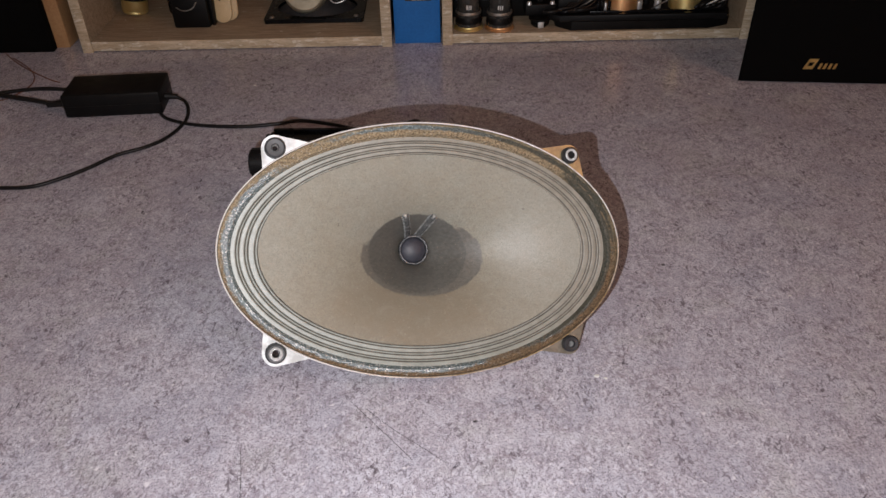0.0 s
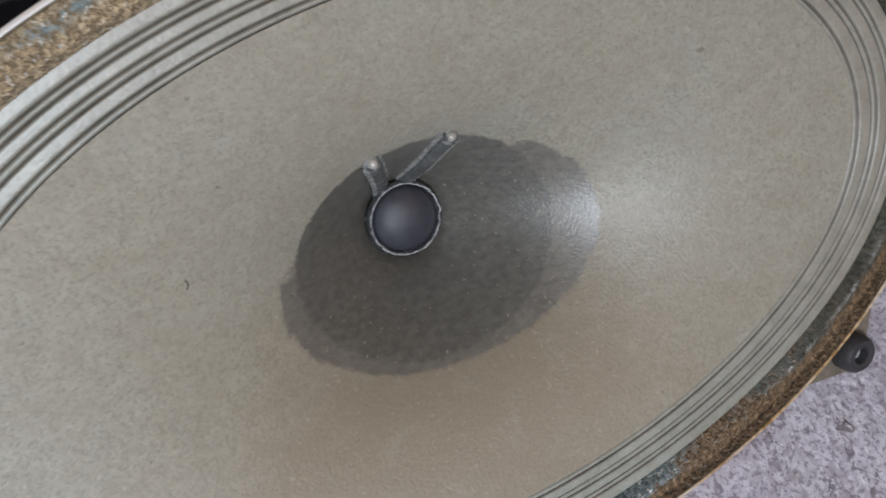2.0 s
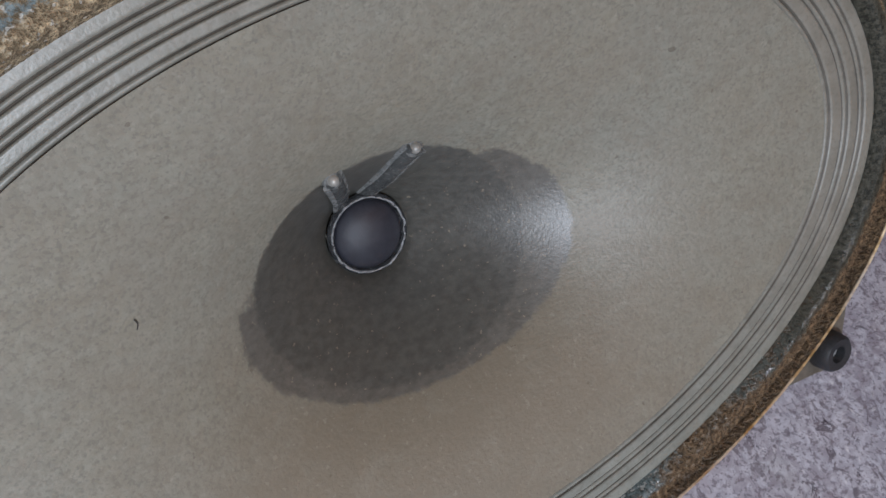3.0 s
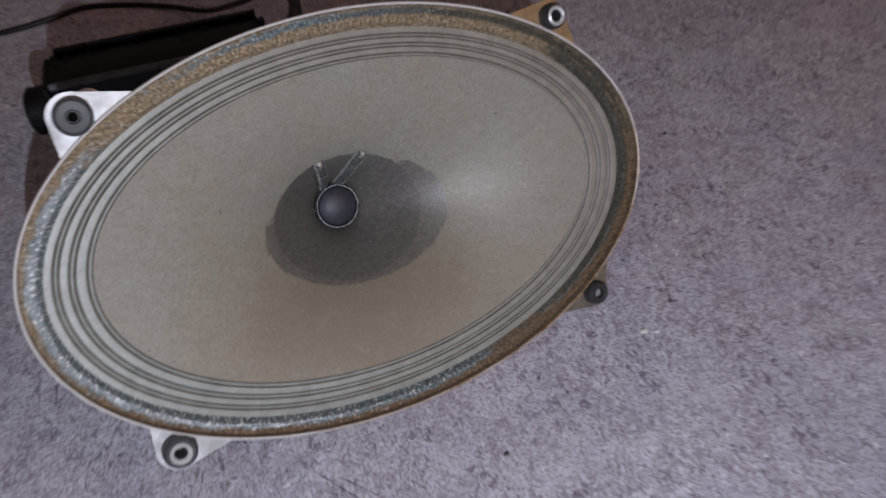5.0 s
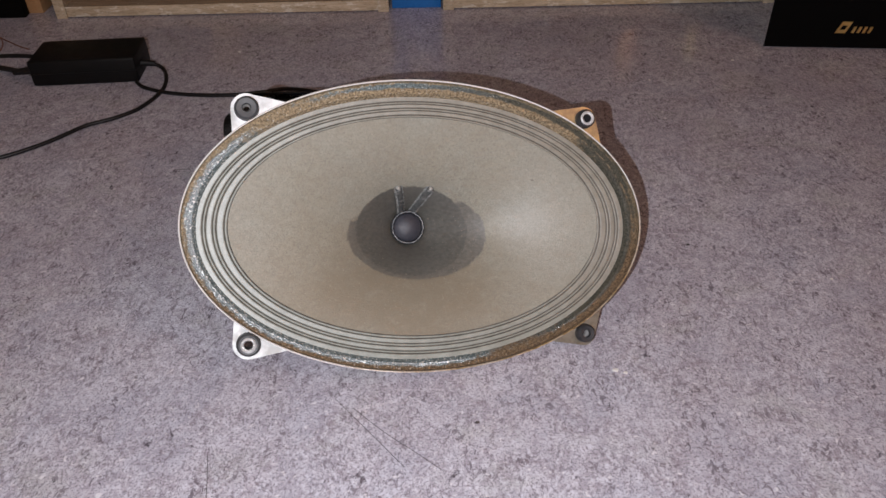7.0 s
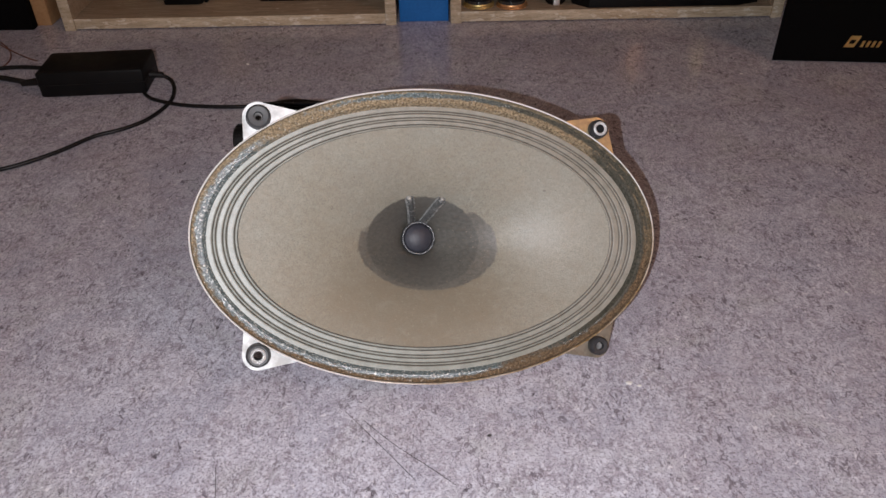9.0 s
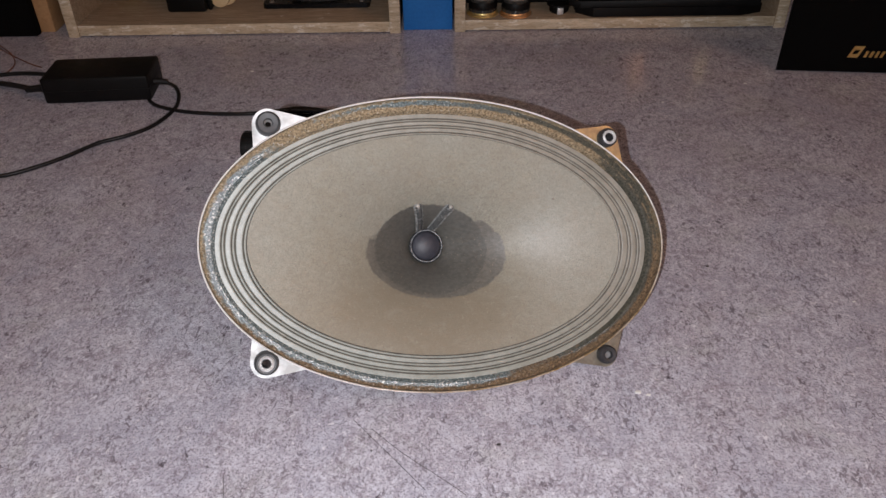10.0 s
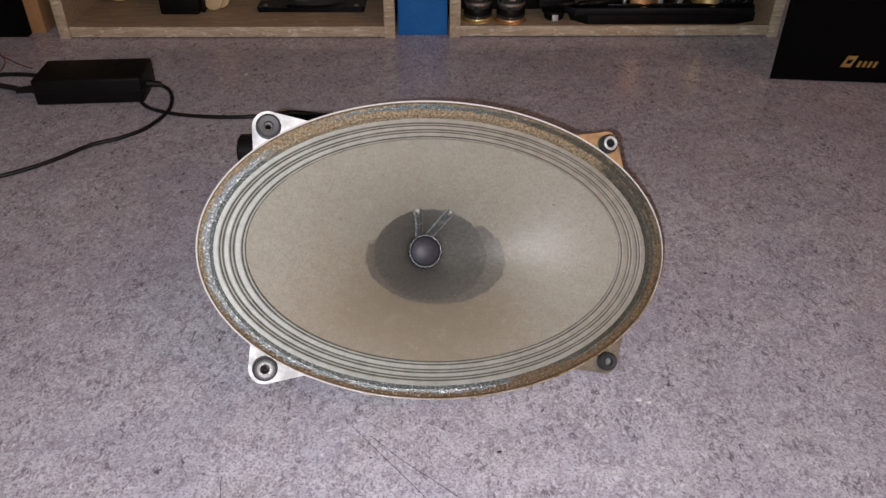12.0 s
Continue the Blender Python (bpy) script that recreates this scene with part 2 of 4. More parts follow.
def rim_material():
    """Tinned steel, still bright over most of the edge and rusted to gold-brown low on one side."""
    n = Nodes("tinned_steel")
    x, y, z = n.xyz()
    low = n.math("ADD", n.math("MULTIPLY", x, 3.4), n.math("MULTIPLY", y, -6.0))
    low = n.math("ADD", low, n.math("MULTIPLY_ADD", n.noise(45, 5, 0.65), 1.6, -0.8))
    rust = n.ramp(n.math("MULTIPLY_ADD", low, 0.5, 0.5), (0.62, 0.0), (0.95, 1.0))
    speck = n.noise(420, 3, 0.6)
    col = n.mix(rust, (0.92, 0.9, 0.86), n.mix(n.ramp(speck, (0.4, 0.0), (0.6, 1.0)), (0.38, 0.24, 0.1), (0.68, 0.5, 0.26)))
    n.bump(speck, 0.2, 0.0003)
    return n.done(col, n.math("MULTIPLY_ADD", rust, 0.1, 0.28), n.math("MULTIPLY_ADD", rust, 0.35, 0.35), 0.5)


def board_material(name, c1, c2, worn):
    """Oak-print chipboard, chipped pale where it is worn."""
    n = Nodes(name)
    grain = n.noise(26, 5, 0.6, (1.0, 9.0, 9.0), 0.6)
    pore = n.noise(130, 4, 0.6, (1.0, 10.0, 10.0))
    col = n.mix(n.ramp(grain, (0.36, 0.0), (0.66, 1.0)), c1, c2)
    col = n.mix(n.math("MULTIPLY", n.ramp(pore, (0.34, 1.0), (0.46, 0.0)), 0.6), col, (0.15, 0.095, 0.055))
    chip = n.ramp(n.noise(55, 5, 0.7, (1.0, 2.0, 3.0)), (worn, 0.0), (worn + 0.03, 1.0))
    col = n.mix(n.math("MULTIPLY", chip, 0.8), col, (0.72, 0.66, 0.56))
    n.bump(pore, 0.25, 0.0005)
    return n.done(col, 0.5, 0.0, 0.4)


M_FLOOR = floor_material()
M_WALL = plain("painted_plaster", (0.55, 0.5, 0.45), (0.6, 0.56, 0.5), 3, 0.8)
M_CEIL = plain("ceiling_paint", (0.74, 0.72, 0.68), (0.78, 0.76, 0.72), 2, 0.85)
M_CONE = cone_material()
M_SURR = surround_material("treated_paper", ((0.222, 0.235, 0.208), (0.288, 0.304, 0.272)), ((0.225, 0.212, 0.176), (0.28, 0.265, 0.224)), 0.41)
# Groove shading put into the colour: creases darker than the paper between.
M_CREASE = surround_material("shaded_crease", ((0.06, 0.052, 0.042), (0.11, 0.098, 0.08)), ((0.09, 0.08, 0.064), (0.14, 0.126, 0.104)), 0.6)
M_GASK = gasket_material()
M_RIM = rim_material()
M_LUG = metal_material("galvanised_steel", (0.58, 0.59, 0.59), (0.38, 0.38, 0.37), 0.6, 0.6)
# Right lugs are bare steel too; gold and dark reflections are coloured in.
M_LUGBROWN = metal_material("lamp_gold_steel", (0.6, 0.48, 0.27), (0.36, 0.29, 0.19), 0.44, 0.85)
M_LUGDARK = metal_material("shaded_steel", (0.27, 0.245, 0.2), (0.16, 0.135, 0.1), 0.5, 0.6)
M_BASKET = metal_material("grey_steel", (0.3, 0.28, 0.26), (0.2, 0.17, 0.14), 0.5)
M_RUBBER = plain("black_rubber", (0.018, 0.018, 0.02), (0.035, 0.035, 0.038), 200, 0.55)
# Left grommets: rubber greyed, with the flash on it put into the colour.
M_GROMMET = plain("flash_lit_rubber", (0.03, 0.031, 0.033), (0.055, 0.056, 0.058), 260, 0.5)
M_EYELET = metal_material("nickel", (0.78, 0.78, 0.77), (0.62, 0.62, 0.62), 0.36, 0.6)
M_CAP = plain("dark_dust_cap", (0.022, 0.023, 0.032), (0.038, 0.04, 0.052), 320, 0.45, bump=0.3)
M_BEAD = plain("coil_glint", (0.05, 0.055, 0.06), (0.46, 0.47, 0.48), 230, 0.2, bump=0.8, fine=3.0)
M_COIL = plain("dark_glue", (0.022, 0.025, 0.03), (0.085, 0.09, 0.095), 420, 0.24, bump=1.0, depth=0.0012)
M_GLUE = plain("grey_lacquer", (0.13, 0.135, 0.13), (0.3, 0.305, 0.3), 350, 0.26, bump=0.5, depth=0.0008)
M_LEAD = plain("dark_lacquer", (0.05, 0.052, 0.052), (0.11, 0.115, 0.112), 300, 0.25, bump=0.4, depth=0.0006)
M_SOLDER = metal_material("solder", (0.4, 0.39, 0.36), (0.28, 0.27, 0.25), 0.45, 0.3)
M_PLASTIC = plain("black_plastic", (0.0025, 0.0022, 0.0022), (0.005, 0.0045, 0.0045), 60, 0.5, bump=0.25, depth=0.0003, spec=0.2)
M_CASE = plain("black_lacquered_metal", (0.0016, 0.0018, 0.0026), (0.003, 0.0034, 0.0046), 40, 0.26, bump=0.06, spec=0.22)
M_CASEGLINT = plain("edge_highlight", (0.035, 0.04, 0.05), (0.1, 0.108, 0.12), 45, 0.3, bump=0.1)
M_CORD = plain("black_cord_sheath", (0.004, 0.0035, 0.0035), (0.008, 0.007, 0.007), 150, 0.45, spec=0.3)
# Boards darkened against their chipped edges: the shelf's inner shade put into colour.
M_BOARD = board_material("shaded_oak_board", (0.235, 0.168, 0.108), (0.37, 0.29, 0.205), 0.66)
M_EDGE = board_material("oak_edge_band", (0.42, 0.325, 0.215), (0.63, 0.52, 0.38), 0.57)
M_CLOTH = plain("black_grille_cloth", (0.0018, 0.0016, 0.0016), (0.0036, 0.0032, 0.0032), 400, 0.95, bump=0.5, spec=0.08)
M_GOLD = metal_material("gilt", (0.62, 0.4, 0.14), (0.75, 0.52, 0.2), 0.42)
M_KHAKI = metal_material("passivated_steel", (0.42, 0.38, 0.29), (0.34, 0.3, 0.22), 0.5, 0.7)
M_COPPER = metal_material("copper", (0.72, 0.38, 0.17), (0.78, 0.48, 0.25), 0.42)
M_BRASS = metal_material("brass", (0.66, 0.5, 0.2), (0.74, 0.6, 0.28), 0.42)
M_BLUE = plain("blue_card", (0.01, 0.13, 0.42), (0.015, 0.165, 0.5), 30, 0.45)
M_WHITE = plain("white_print", (0.62, 0.62, 0.6), (0.72, 0.72, 0.7), 40, 0.6)
M_WOOD = plain("pine_wood", (0.33, 0.17, 0.075), (0.42, 0.24, 0.11), 30, 0.6)
M_PALE = plain("pale_beech", (0.55, 0.4, 0.22), (0.63, 0.48, 0.28), 50, 0.5)
M_BROWNWIRE = plain("brown_wire", (0.13, 0.045, 0.025), (0.17, 0.06, 0.03), 100, 0.5)
M_PERTINAX = plain("tan_laminate", (0.42, 0.3, 0.15), (0.5, 0.37, 0.2), 90, 0.5)
M_TUBEGLASS = plain("smoked_glass", (0.02, 0.02, 0.019), (0.055, 0.053, 0.048), 120, 0.16, bump=0.02)
M_CRUMB = plain("white_flake", (0.6, 0.58, 0.55), (0.7, 0.68, 0.66), 300, 0.6)
M_GRIT = plain("dark_grit", (0.03, 0.025, 0.025), (0.05, 0.04, 0.04), 300, 0.7)


# ---- builders ----
def mesh_of(name, bm, material, smooth=True):
    bmesh.ops.recalc_face_normals(bm, faces=bm.faces)
    me = bpy.data.meshes.new(name)
    bm.to_mesh(me)
    bm.free()
    me.materials.append(material)
    if smooth:
        for p in me.polygons:
            p.use_smooth = True
        me.set_sharp_from_angle(angle=radians(38))
    return me


def part(name, bm, material, parent, label="", m=None):
    ob = new(name, mesh_of(name, bm, material))
    ob.parent = parent
    if m is not None:
        ob.matrix_basis = m
    return tagged(ob, label)


def thing(name, label, category, m=None, group="", kind=""):
    ob = new(name)
    ob.empty_display_size = 0.02
    if m is not None:
        ob.matrix_basis = m
    return tagged(ob, label, category, group, kind)


def solid(name, bm, material, label, category="", m=None, group="", kind=""):
    ob = new(name, mesh_of(name, bm, material))
    if m is not None:
        ob.matrix_basis = m
    return tagged(ob, label, category, group, kind)


def block(x0, x1, y0, y1, z0, z1, bevel=0.0, segments=2):
    bm = bmesh.new()
    bmesh.ops.create_cube(bm, size=1)
    bmesh.ops.scale(bm, vec=(x1 - x0, y1 - y0, z1 - z0), verts=bm.verts)
    bmesh.ops.translate(bm, vec=((x0 + x1) / 2, (y0 + y1) / 2, (z0 + z1) / 2), verts=bm.verts)
    if bevel:
        bmesh.ops.bevel(bm, geom=bm.edges[:], offset=bevel, segments=segments, profile=0.5, affect="EDGES")
    return bm


def lathe(profile, steps=40, m=None, sx=1.0, sy=1.0):
    """Turns (radius, height) pairs round z; ends with radius 0 close."""
    bm = bmesh.new()
    rings = []
    for r, z in profile:
        if r < 1e-6:
            rings.append([bm.verts.new((0, 0, z))])
        else:
            rings.append([bm.verts.new((r * sx * math.cos(a), r * sy * math.sin(a), z)) for a in (2 * math.pi * i / steps for i in range(steps))])
    stitch(bm, rings)
    if m is not None:
        bmesh.ops.transform(bm, matrix=m, verts=bm.verts)
    return bm


def stitch(bm, rings, closed=False):
    pairs = list(zip(rings, rings[1:])) + ([(rings[-1], rings[0])] if closed else [])
    for a, b in pairs:
        n = max(len(a), len(b))
        for i in range(n):
            j = (i + 1) % n
            f = [a[i % len(a)], a[j % len(a)], b[j % len(b)], b[i % len(b)]]
            f = list(dict.fromkeys(f))
            if len(f) > 2:
                bm.faces.new(f)


def oval(profile, steps=160, closed=False):
    """Lofts rows of (half length, half width, height) round an oval."""
    bm = bmesh.new()
    rings = []
    for a, b, z in profile:
        rings.append([bm.verts.new((a * math.cos(t), b * math.sin(t), z)) for t in (2 * math.pi * i / steps for i in range(steps))])
    stitch(bm, rings, closed)
    return bm


def prism(points, z0, z1, bevel=0.0):
    """A flat plate from an outline."""
    bm = bmesh.new()
    low = [bm.verts.new((x, y, z0)) for x, y in points]
    high = [bm.verts.new((x, y, z1)) for x, y in points]
    bm.faces.new(high)
    bm.faces.new(low[::-1])
    for i in range(len(points)):
        j = (i + 1) % len(points)
        bm.faces.new((low[i], low[j], high[j], high[i]))
    if bevel:
        top = [e for e in bm.edges if all(abs(v.co.z - z1) < 1e-6 for v in e.verts)]
        bmesh.ops.bevel(bm, geom=top, offset=bevel, segments=2, profile=0.5, affect="EDGES")
    return bm


def holed_plate(outline, hole, z0, z1):
    """A flat plate with one hole."""
    bm = bmesh.new()
    edges = []
    for loop in (outline, hole):
        vs = [bm.verts.new((x, y, z0)) for x, y in loop]
        edges += [bm.edges.new((vs[i], vs[(i + 1) % len(vs)])) for i in range(len(vs))]
    bmesh.ops.triangle_fill(bm, use_beauty=True, edges=edges)
    up = bmesh.ops.extrude_face_region(bm, geom=bm.faces[:])
    bmesh.ops.translate(bm, vec=(0, 0, z1 - z0), verts=[v for v in up["geom"] if isinstance(v, bmesh.types.BMVert)])
    return bm


def smooth_line(points, per=10):
    """Points along a smooth line through the given ones."""
    p = [Vector(q) for q in points]
    out = []
    for i in range(len(p) - 1):
        a, b, c, d = p[max(i - 1, 0)], p[i], p[i + 1], p[min(i + 2, len(p) - 1)]
        for k in range(per):
            t = k / per
            out.append(0.5 * (2 * b + (c - a) * t + (2 * a - 5 * b + 4 * c - d) * t * t + (3 * b - a - 3 * c + d) * t ** 3))
    return out + [p[-1]]


def tube(points, radius, sides=10, per=10, flat=1.0):
    """A round or flattened cord along a smooth line; radius may be a function of 0..1."""
    line = smooth_line(points, per)
    bm = bmesh.new()
    rings = []
    side = None
    for i, q in enumerate(line):
        way = (line[min(i + 1, len(line) - 1)] - line[max(i - 1, 0)]).normalized()
        if side is None:
            side = way.cross(Vector((0, 0, 1)))
            side = side if side.length > 1e-3 else Vector((1, 0, 0))
        side = (side - way * side.dot(way)).normalized()
        up = side.cross(way)
        r = radius(i / (len(line) - 1)) if callable(radius) else radius
        rings.append([bm.verts.new(q + side * r * math.cos(a) + up * r * flat * math.sin(a)) for a in (2 * math.pi * k / sides for k in range(sides))])
    stitch(bm, rings)
    bm.faces.new(rings[0][::-1])
    bm.faces.new(rings[-1])
    return bm


# ---- the room ----
solid("floor", block(-2.0, 2.0, -2.2, 1.4, -0.08, 0.0), M_FLOOR, "mottled grey-mauve vinyl floor with dark flecks", "floor", kind="structure")
solid("wall_north", block(-2.0, 2.0, 1.4, 1.5, 0.0, 2.5), M_WALL, "plain plaster wall behind the shelves", "wall", kind="structure")
solid("wall_south", block(-2.0, 2.0, -2.3, -2.2, 0.0, 2.5), M_WALL, "plain plaster wall", "wall", kind="structure")
solid("wall_west", block(-2.1, -2.0, -2.3, 1.5, 0.0, 2.5), M_WALL, "plain plaster wall", "wall", kind="structure")
solid("wall_east", block(2.0, 2.1, -2.3, 1.5, 0.0, 2.5), M_WALL, "plain plaster wall", "wall", kind="structure")
solid("ceiling", block(-2.0, 2.0, -2.2, 1.4, 2.5, 2.58), M_CEIL, "plain white ceiling", "ceiling", kind="structure")
lamp = thing("ceiling_lamp", "shallow white ceiling lamp with a bare warm bulb", "ceiling lamp", pose(1.7, -1.4, 2.5))
part("base_plate", lathe([(0.0, 0.0), (0.12, 0.0), (0.12, -0.02), (0.11, -0.03), (0.0, -0.03)], 48), M_CEIL, lamp)
part("socket", lathe([(0.0, -0.03), (0.03, -0.03), (0.03, -0.1), (0.024, -0.12), (0.0, -0.12)], 32), M_CEIL, lamp)

# ---- the loudspeaker ----
AXES = Matrix(((0.9729, 0.0163, 0.2308), (0.1745, 0.6033, -0.7782), (-0.152, 0.7973, 0.5841)))
SPEAKER = Matrix.Translation((0.0195, -0.0644, 0.0962)) @ AXES.to_quaternion().to_matrix().to_4x4()
RA, RB = 0.1694, 0.1054          # the rim's half axes
GA, GB = 0.1592, 0.0961          # the surround's outer edge
CA, CB = 0.1374, 0.0796          # the cone's outer edge
COIL, DEEP, FLAT = 0.0135, -0.0735, -0.0118
TOP = -0.0065                     # the rim lies below the grommets' tops


def flare(s):
    """Depth of the paper cone from the coil (0) to its outer edge (1)."""
    return FLAT + (DEEP - FLAT) * (0.47 * (1 - s) + 0.53 * (1 - s) ** 3.0)


def slid(bm):
    """The paper sits a hair off-centre in its frame: most at the outer edge."""
    for v in bm.verts:
        rho = math.hypot(v.co.x / GA, v.co.y / GB)
        v.co.y -= 0.0013 * max(0.0, min(1.0, (rho - 0.8) / 0.2))
    return bm


def build_speaker():
    sp = thing("loudspeaker", "old oval loudspeaker with grey paper cone, tilted on the floor", "loudspeaker", SPEAKER)
    rim = oval([(a, b, z + TOP) for a, b, z in ((RA - 0.0010, RB - 0.0010, -0.001), (RA - 0.0011, RB - 0.0011, 0.0043), (RA - 0.0006, RB - 0.0006, 0.0048), (RA, RB, 0.0043),
                (RA + 0.0003, RB + 0.0003, -0.0015), (RA - 0.001, RB - 0.001, -0.0028), (RA - 0.009, RB - 0.009, -0.009))], 200)
    part("rim", rim, M_RIM, sp, "thin worn tinned-steel rim")
    rows = [(RA - 0.0012, RB - 0.0012, TOP + 0.0041), (RA - 0.0013, RB - 0.0013, TOP + 0.0022)]
    for i in range(13):
        s = i / 12
        rows.append((RA - 0.0016 + (GA - RA + 0.001) * s, RB - 0.0016 + (GB - RB + 0.001) * s, TOP + 0.0002 - 0.0042 * max(0.0, (s - 0.72) / 0.28) ** 1.4))
    bm = oval(rows, 300)
    for v in bm.verts:
        k = noise.noise(v.co * 120) * 0.00025 + noise.noise(v.co * 700) * 0.00016
        v.co.z += k
        rho = math.hypot(v.co.x / RA, v.co.y / RB)
        v.co.y -= 0.0013 * max(0.0, min(1.0, (0.99 - rho) / 0.05))
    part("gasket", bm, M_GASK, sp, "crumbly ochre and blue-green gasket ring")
    # corrugated edge: six narrow grooves, in pairs at the ends, evenly set along the sides
    ends, sides = (0.012, 0.118, 0.37, 0.475, 0.69, 0.79), (0.012, 0.135, 0.335, 0.455, 0.64, 0.755)

    def spread(u, at):
        k = min(int(u), 6)
        marks = (0.0,) + at + (1.0,)
        return marks[k] + (marks[k + 1] - marks[k]) * (u - k)

    prof, crease = [], []
    for i in range(169):
        u = i / 24
        wa, wb = spread(u, ends), spread(u, sides)
        near = min(abs(wa - g) for g in ends) * (GA - CA)
        h = -0.0008 * math.exp(-(near / 0.00055) ** 2)
        if 1 < u < 6 and int(u) % 2:
            h -= 0.0002
        prof.append((CA + (GA - CA) * wa, CB + (GB - CB) * wb, FLAT + h + 0.0012 * wa))
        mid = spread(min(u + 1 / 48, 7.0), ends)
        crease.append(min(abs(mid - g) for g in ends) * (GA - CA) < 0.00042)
    edge = part("surround", slid(oval(prof, 200)), M_SURR, sp, "grey-green corrugated paper surround")
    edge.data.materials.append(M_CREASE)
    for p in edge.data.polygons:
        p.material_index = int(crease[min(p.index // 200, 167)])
    rows = []
    for i in range(61):
        s = i / 60
        rows.append((COIL + (CA - COIL) * s, COIL + (CB - COIL) * s, flare(s)))
    part("cone", oval(rows, 160), M_CONE, sp, "grey paper cone with a dark lacquer stain")
    dome = [(0.0118 * math.cos(a), DEEP + 0.0015 + 0.0058 * math.sin(a)) for a in (math.pi / 2 * i / 10 for i in range(11))]
    cap = part("dust_cap", lathe(dome[:-1] + [(0.0, DEEP + 0.0073)], 40), M_CAP, sp, "small dark blue-grey dome")
    ring = [(0.0126 + 0.0011 * math.cos(a), DEEP + 0.0022 + 0.0016 * math.sin(a)) for a in (2 * math.pi * i / 12 for i in range(13))]
    bm = lathe(ring, 48)
    for v in bm.verts:
        v.co += v.co.normalized() * 0.0003 * noise.noise(v.co * 900)
    part("coil_ring", bm, M_COIL, cap, "glued coil edge with grey glints")

    # Added thin ring: the coil edge's glints, put into a patchy pale colour.
    rim = [(0.0125 + 0.00034 * math.cos(a), DEEP + 0.0037 + 0.00034 * math.sin(a)) for a in (2 * math.pi * i / 8 for i in range(9))]
    bm = lathe(rim, 64)
    for v in bm.verts:
        v.co += Vector((v.co.x, v.co.y, 0.02)) * 0.03 * noise.noise(v.co * 700)
    part("glint_ring", bm, M_BEAD, cap, "thin coil edge ring with glints put into its colour")

    def on_cone(x, y):
        s = 0.0
        for _ in range(60):
            a, b = COIL + (CA - COIL) * s, COIL + (CB - COIL) * s
            if (x / a) ** 2 + (y / b) ** 2 <= 1:
                break
            s += 0.01
        return flare(s)

    for tip, foot in (((-0.0122, 0.0299), (-0.0052, 0.0122)), ((0.0134, 0.0296), (0.0035, 0.0128))):
        pts = []
        for k in range(6):
            q = k / 5
            x, y = tip[0] + (foot[0] - tip[0]) * q ** 0.85, tip[1] + (foot[1] - tip[1]) * q
            pts.append((x, y, on_cone(x, y) + 0.0014))
        lead = part("lead_strip", tube(pts, lambda q: 0.0038 - 0.0004 * q, 14, 6, 0.34), M_GLUE, sp, "lead-out wire under grey lacquer")
        part("wire_sleeve", tube([(x, y, z + 0.0006) for x, y, z in pts], lambda q: 0.0027 - 0.0002 * q, 12, 6, 0.5), M_LEAD, lead, "dark lacquered wire sleeve")
        dot = lathe([(0.0, 0.0014), (0.0010, 0.0011), (0.0016, 0.0003), (0.0018, -0.0005), (0.0, -0.0008)], 14, Matrix.Translation((pts[0][0], pts[0][1], pts[0][2] + 0.0007)))
        part("solder_joint", dot, M_SOLDER, lead, "dull solder blob")
        halo = lathe([(0.0, 0.0012), (0.0018, 0.0009), (0.0028, 0.0), (0.0030, -0.0008), (0.0, -0.001)], 16, Matrix.Translation((pts[0][0], pts[0][1], pts[0][2] - 0.0004)))
        part("lacquer_drop", halo, M_GLUE, lead)
    for pts in (((-0.0726, 0.0440), (-0.0720, 0.0405), (-0.0722, 0.0375), (-0.0728, 0.0355)), ((-0.0722, 0.0225), (-0.0720, 0.0210), (-0.0727, 0.0198))):
        part("stray_fibre", tube([(x, y, on_cone(x, y) + 0.0004) for x, y in pts], 0.00014, 6, 6), M_GRIT, sp, "dark stray fibre")
    for sx, sy, metal in ((-1, 1, 0), (1, 1, 1), (-1, -1, 1), (1, -1, 0)):
        cx, cy, r = 0.124, 0.081, 0.0108 if sx < 0 else 0.0096
        outline = [(cx + r * math.cos(a), cy + r * math.sin(a)) for a in (math.pi * 0.62 * i / 12 for i in range(13))]
        t0, t1 = math.atan2(0.0825 / RB, 0.092 / RA), math.atan2((0.064 if sx < 0 else 0.058) / RB, 0.133 / RA)
        outline += [((RA - 0.0003) * math.cos(t0 + (t1 - t0) * i / 8), (RB - 0.0003) * math.sin(t0 + (t1 - t0) * i / 8)) for i in range(9)]
        hole = [(cx + 0.0036 * math.cos(2 * math.pi * i / 20), cy + 0.0036 * math.sin(2 * math.pi * i / 20)) for i in range(20)]
        lug = part("mounting_lug", holed_plate([(x * sx, y * sy) for x, y in outline], [(x * sx, y * sy) for x, y in hole], -0.0078, -0.0058),
                   M_LUG if sx < 0 else (M_LUGBROWN if sy > 0 else M_LUGDARK), sp, "bare pale steel corner lug" if sx < 0 else ("steel corner lug coloured gold for the lamp's reflection" if sy > 0 else "steel corner lug coloured dark for unlit reflections"))
        at = Matrix.Translation((cx * sx, cy * sy, 0))
        grommet = [(0.0028, -0.0105), (0.0028, -0.0002), (0.0032, 0.0007), (0.0066, 0.001), (0.008, -0.0002), (0.0084, -0.003), (0.0084, -0.009), (0.007, -0.0112), (0.0028, -0.0105)]
        if sx > 0:
            grommet = [(0.0028 + (q - 0.0028) * 0.76, z) for q, z in grommet]
        part("rubber_grommet", lathe(grommet, 32, at), M_GROMMET if sx < 0 else M_RUBBER, lug, "black rubber grommet")
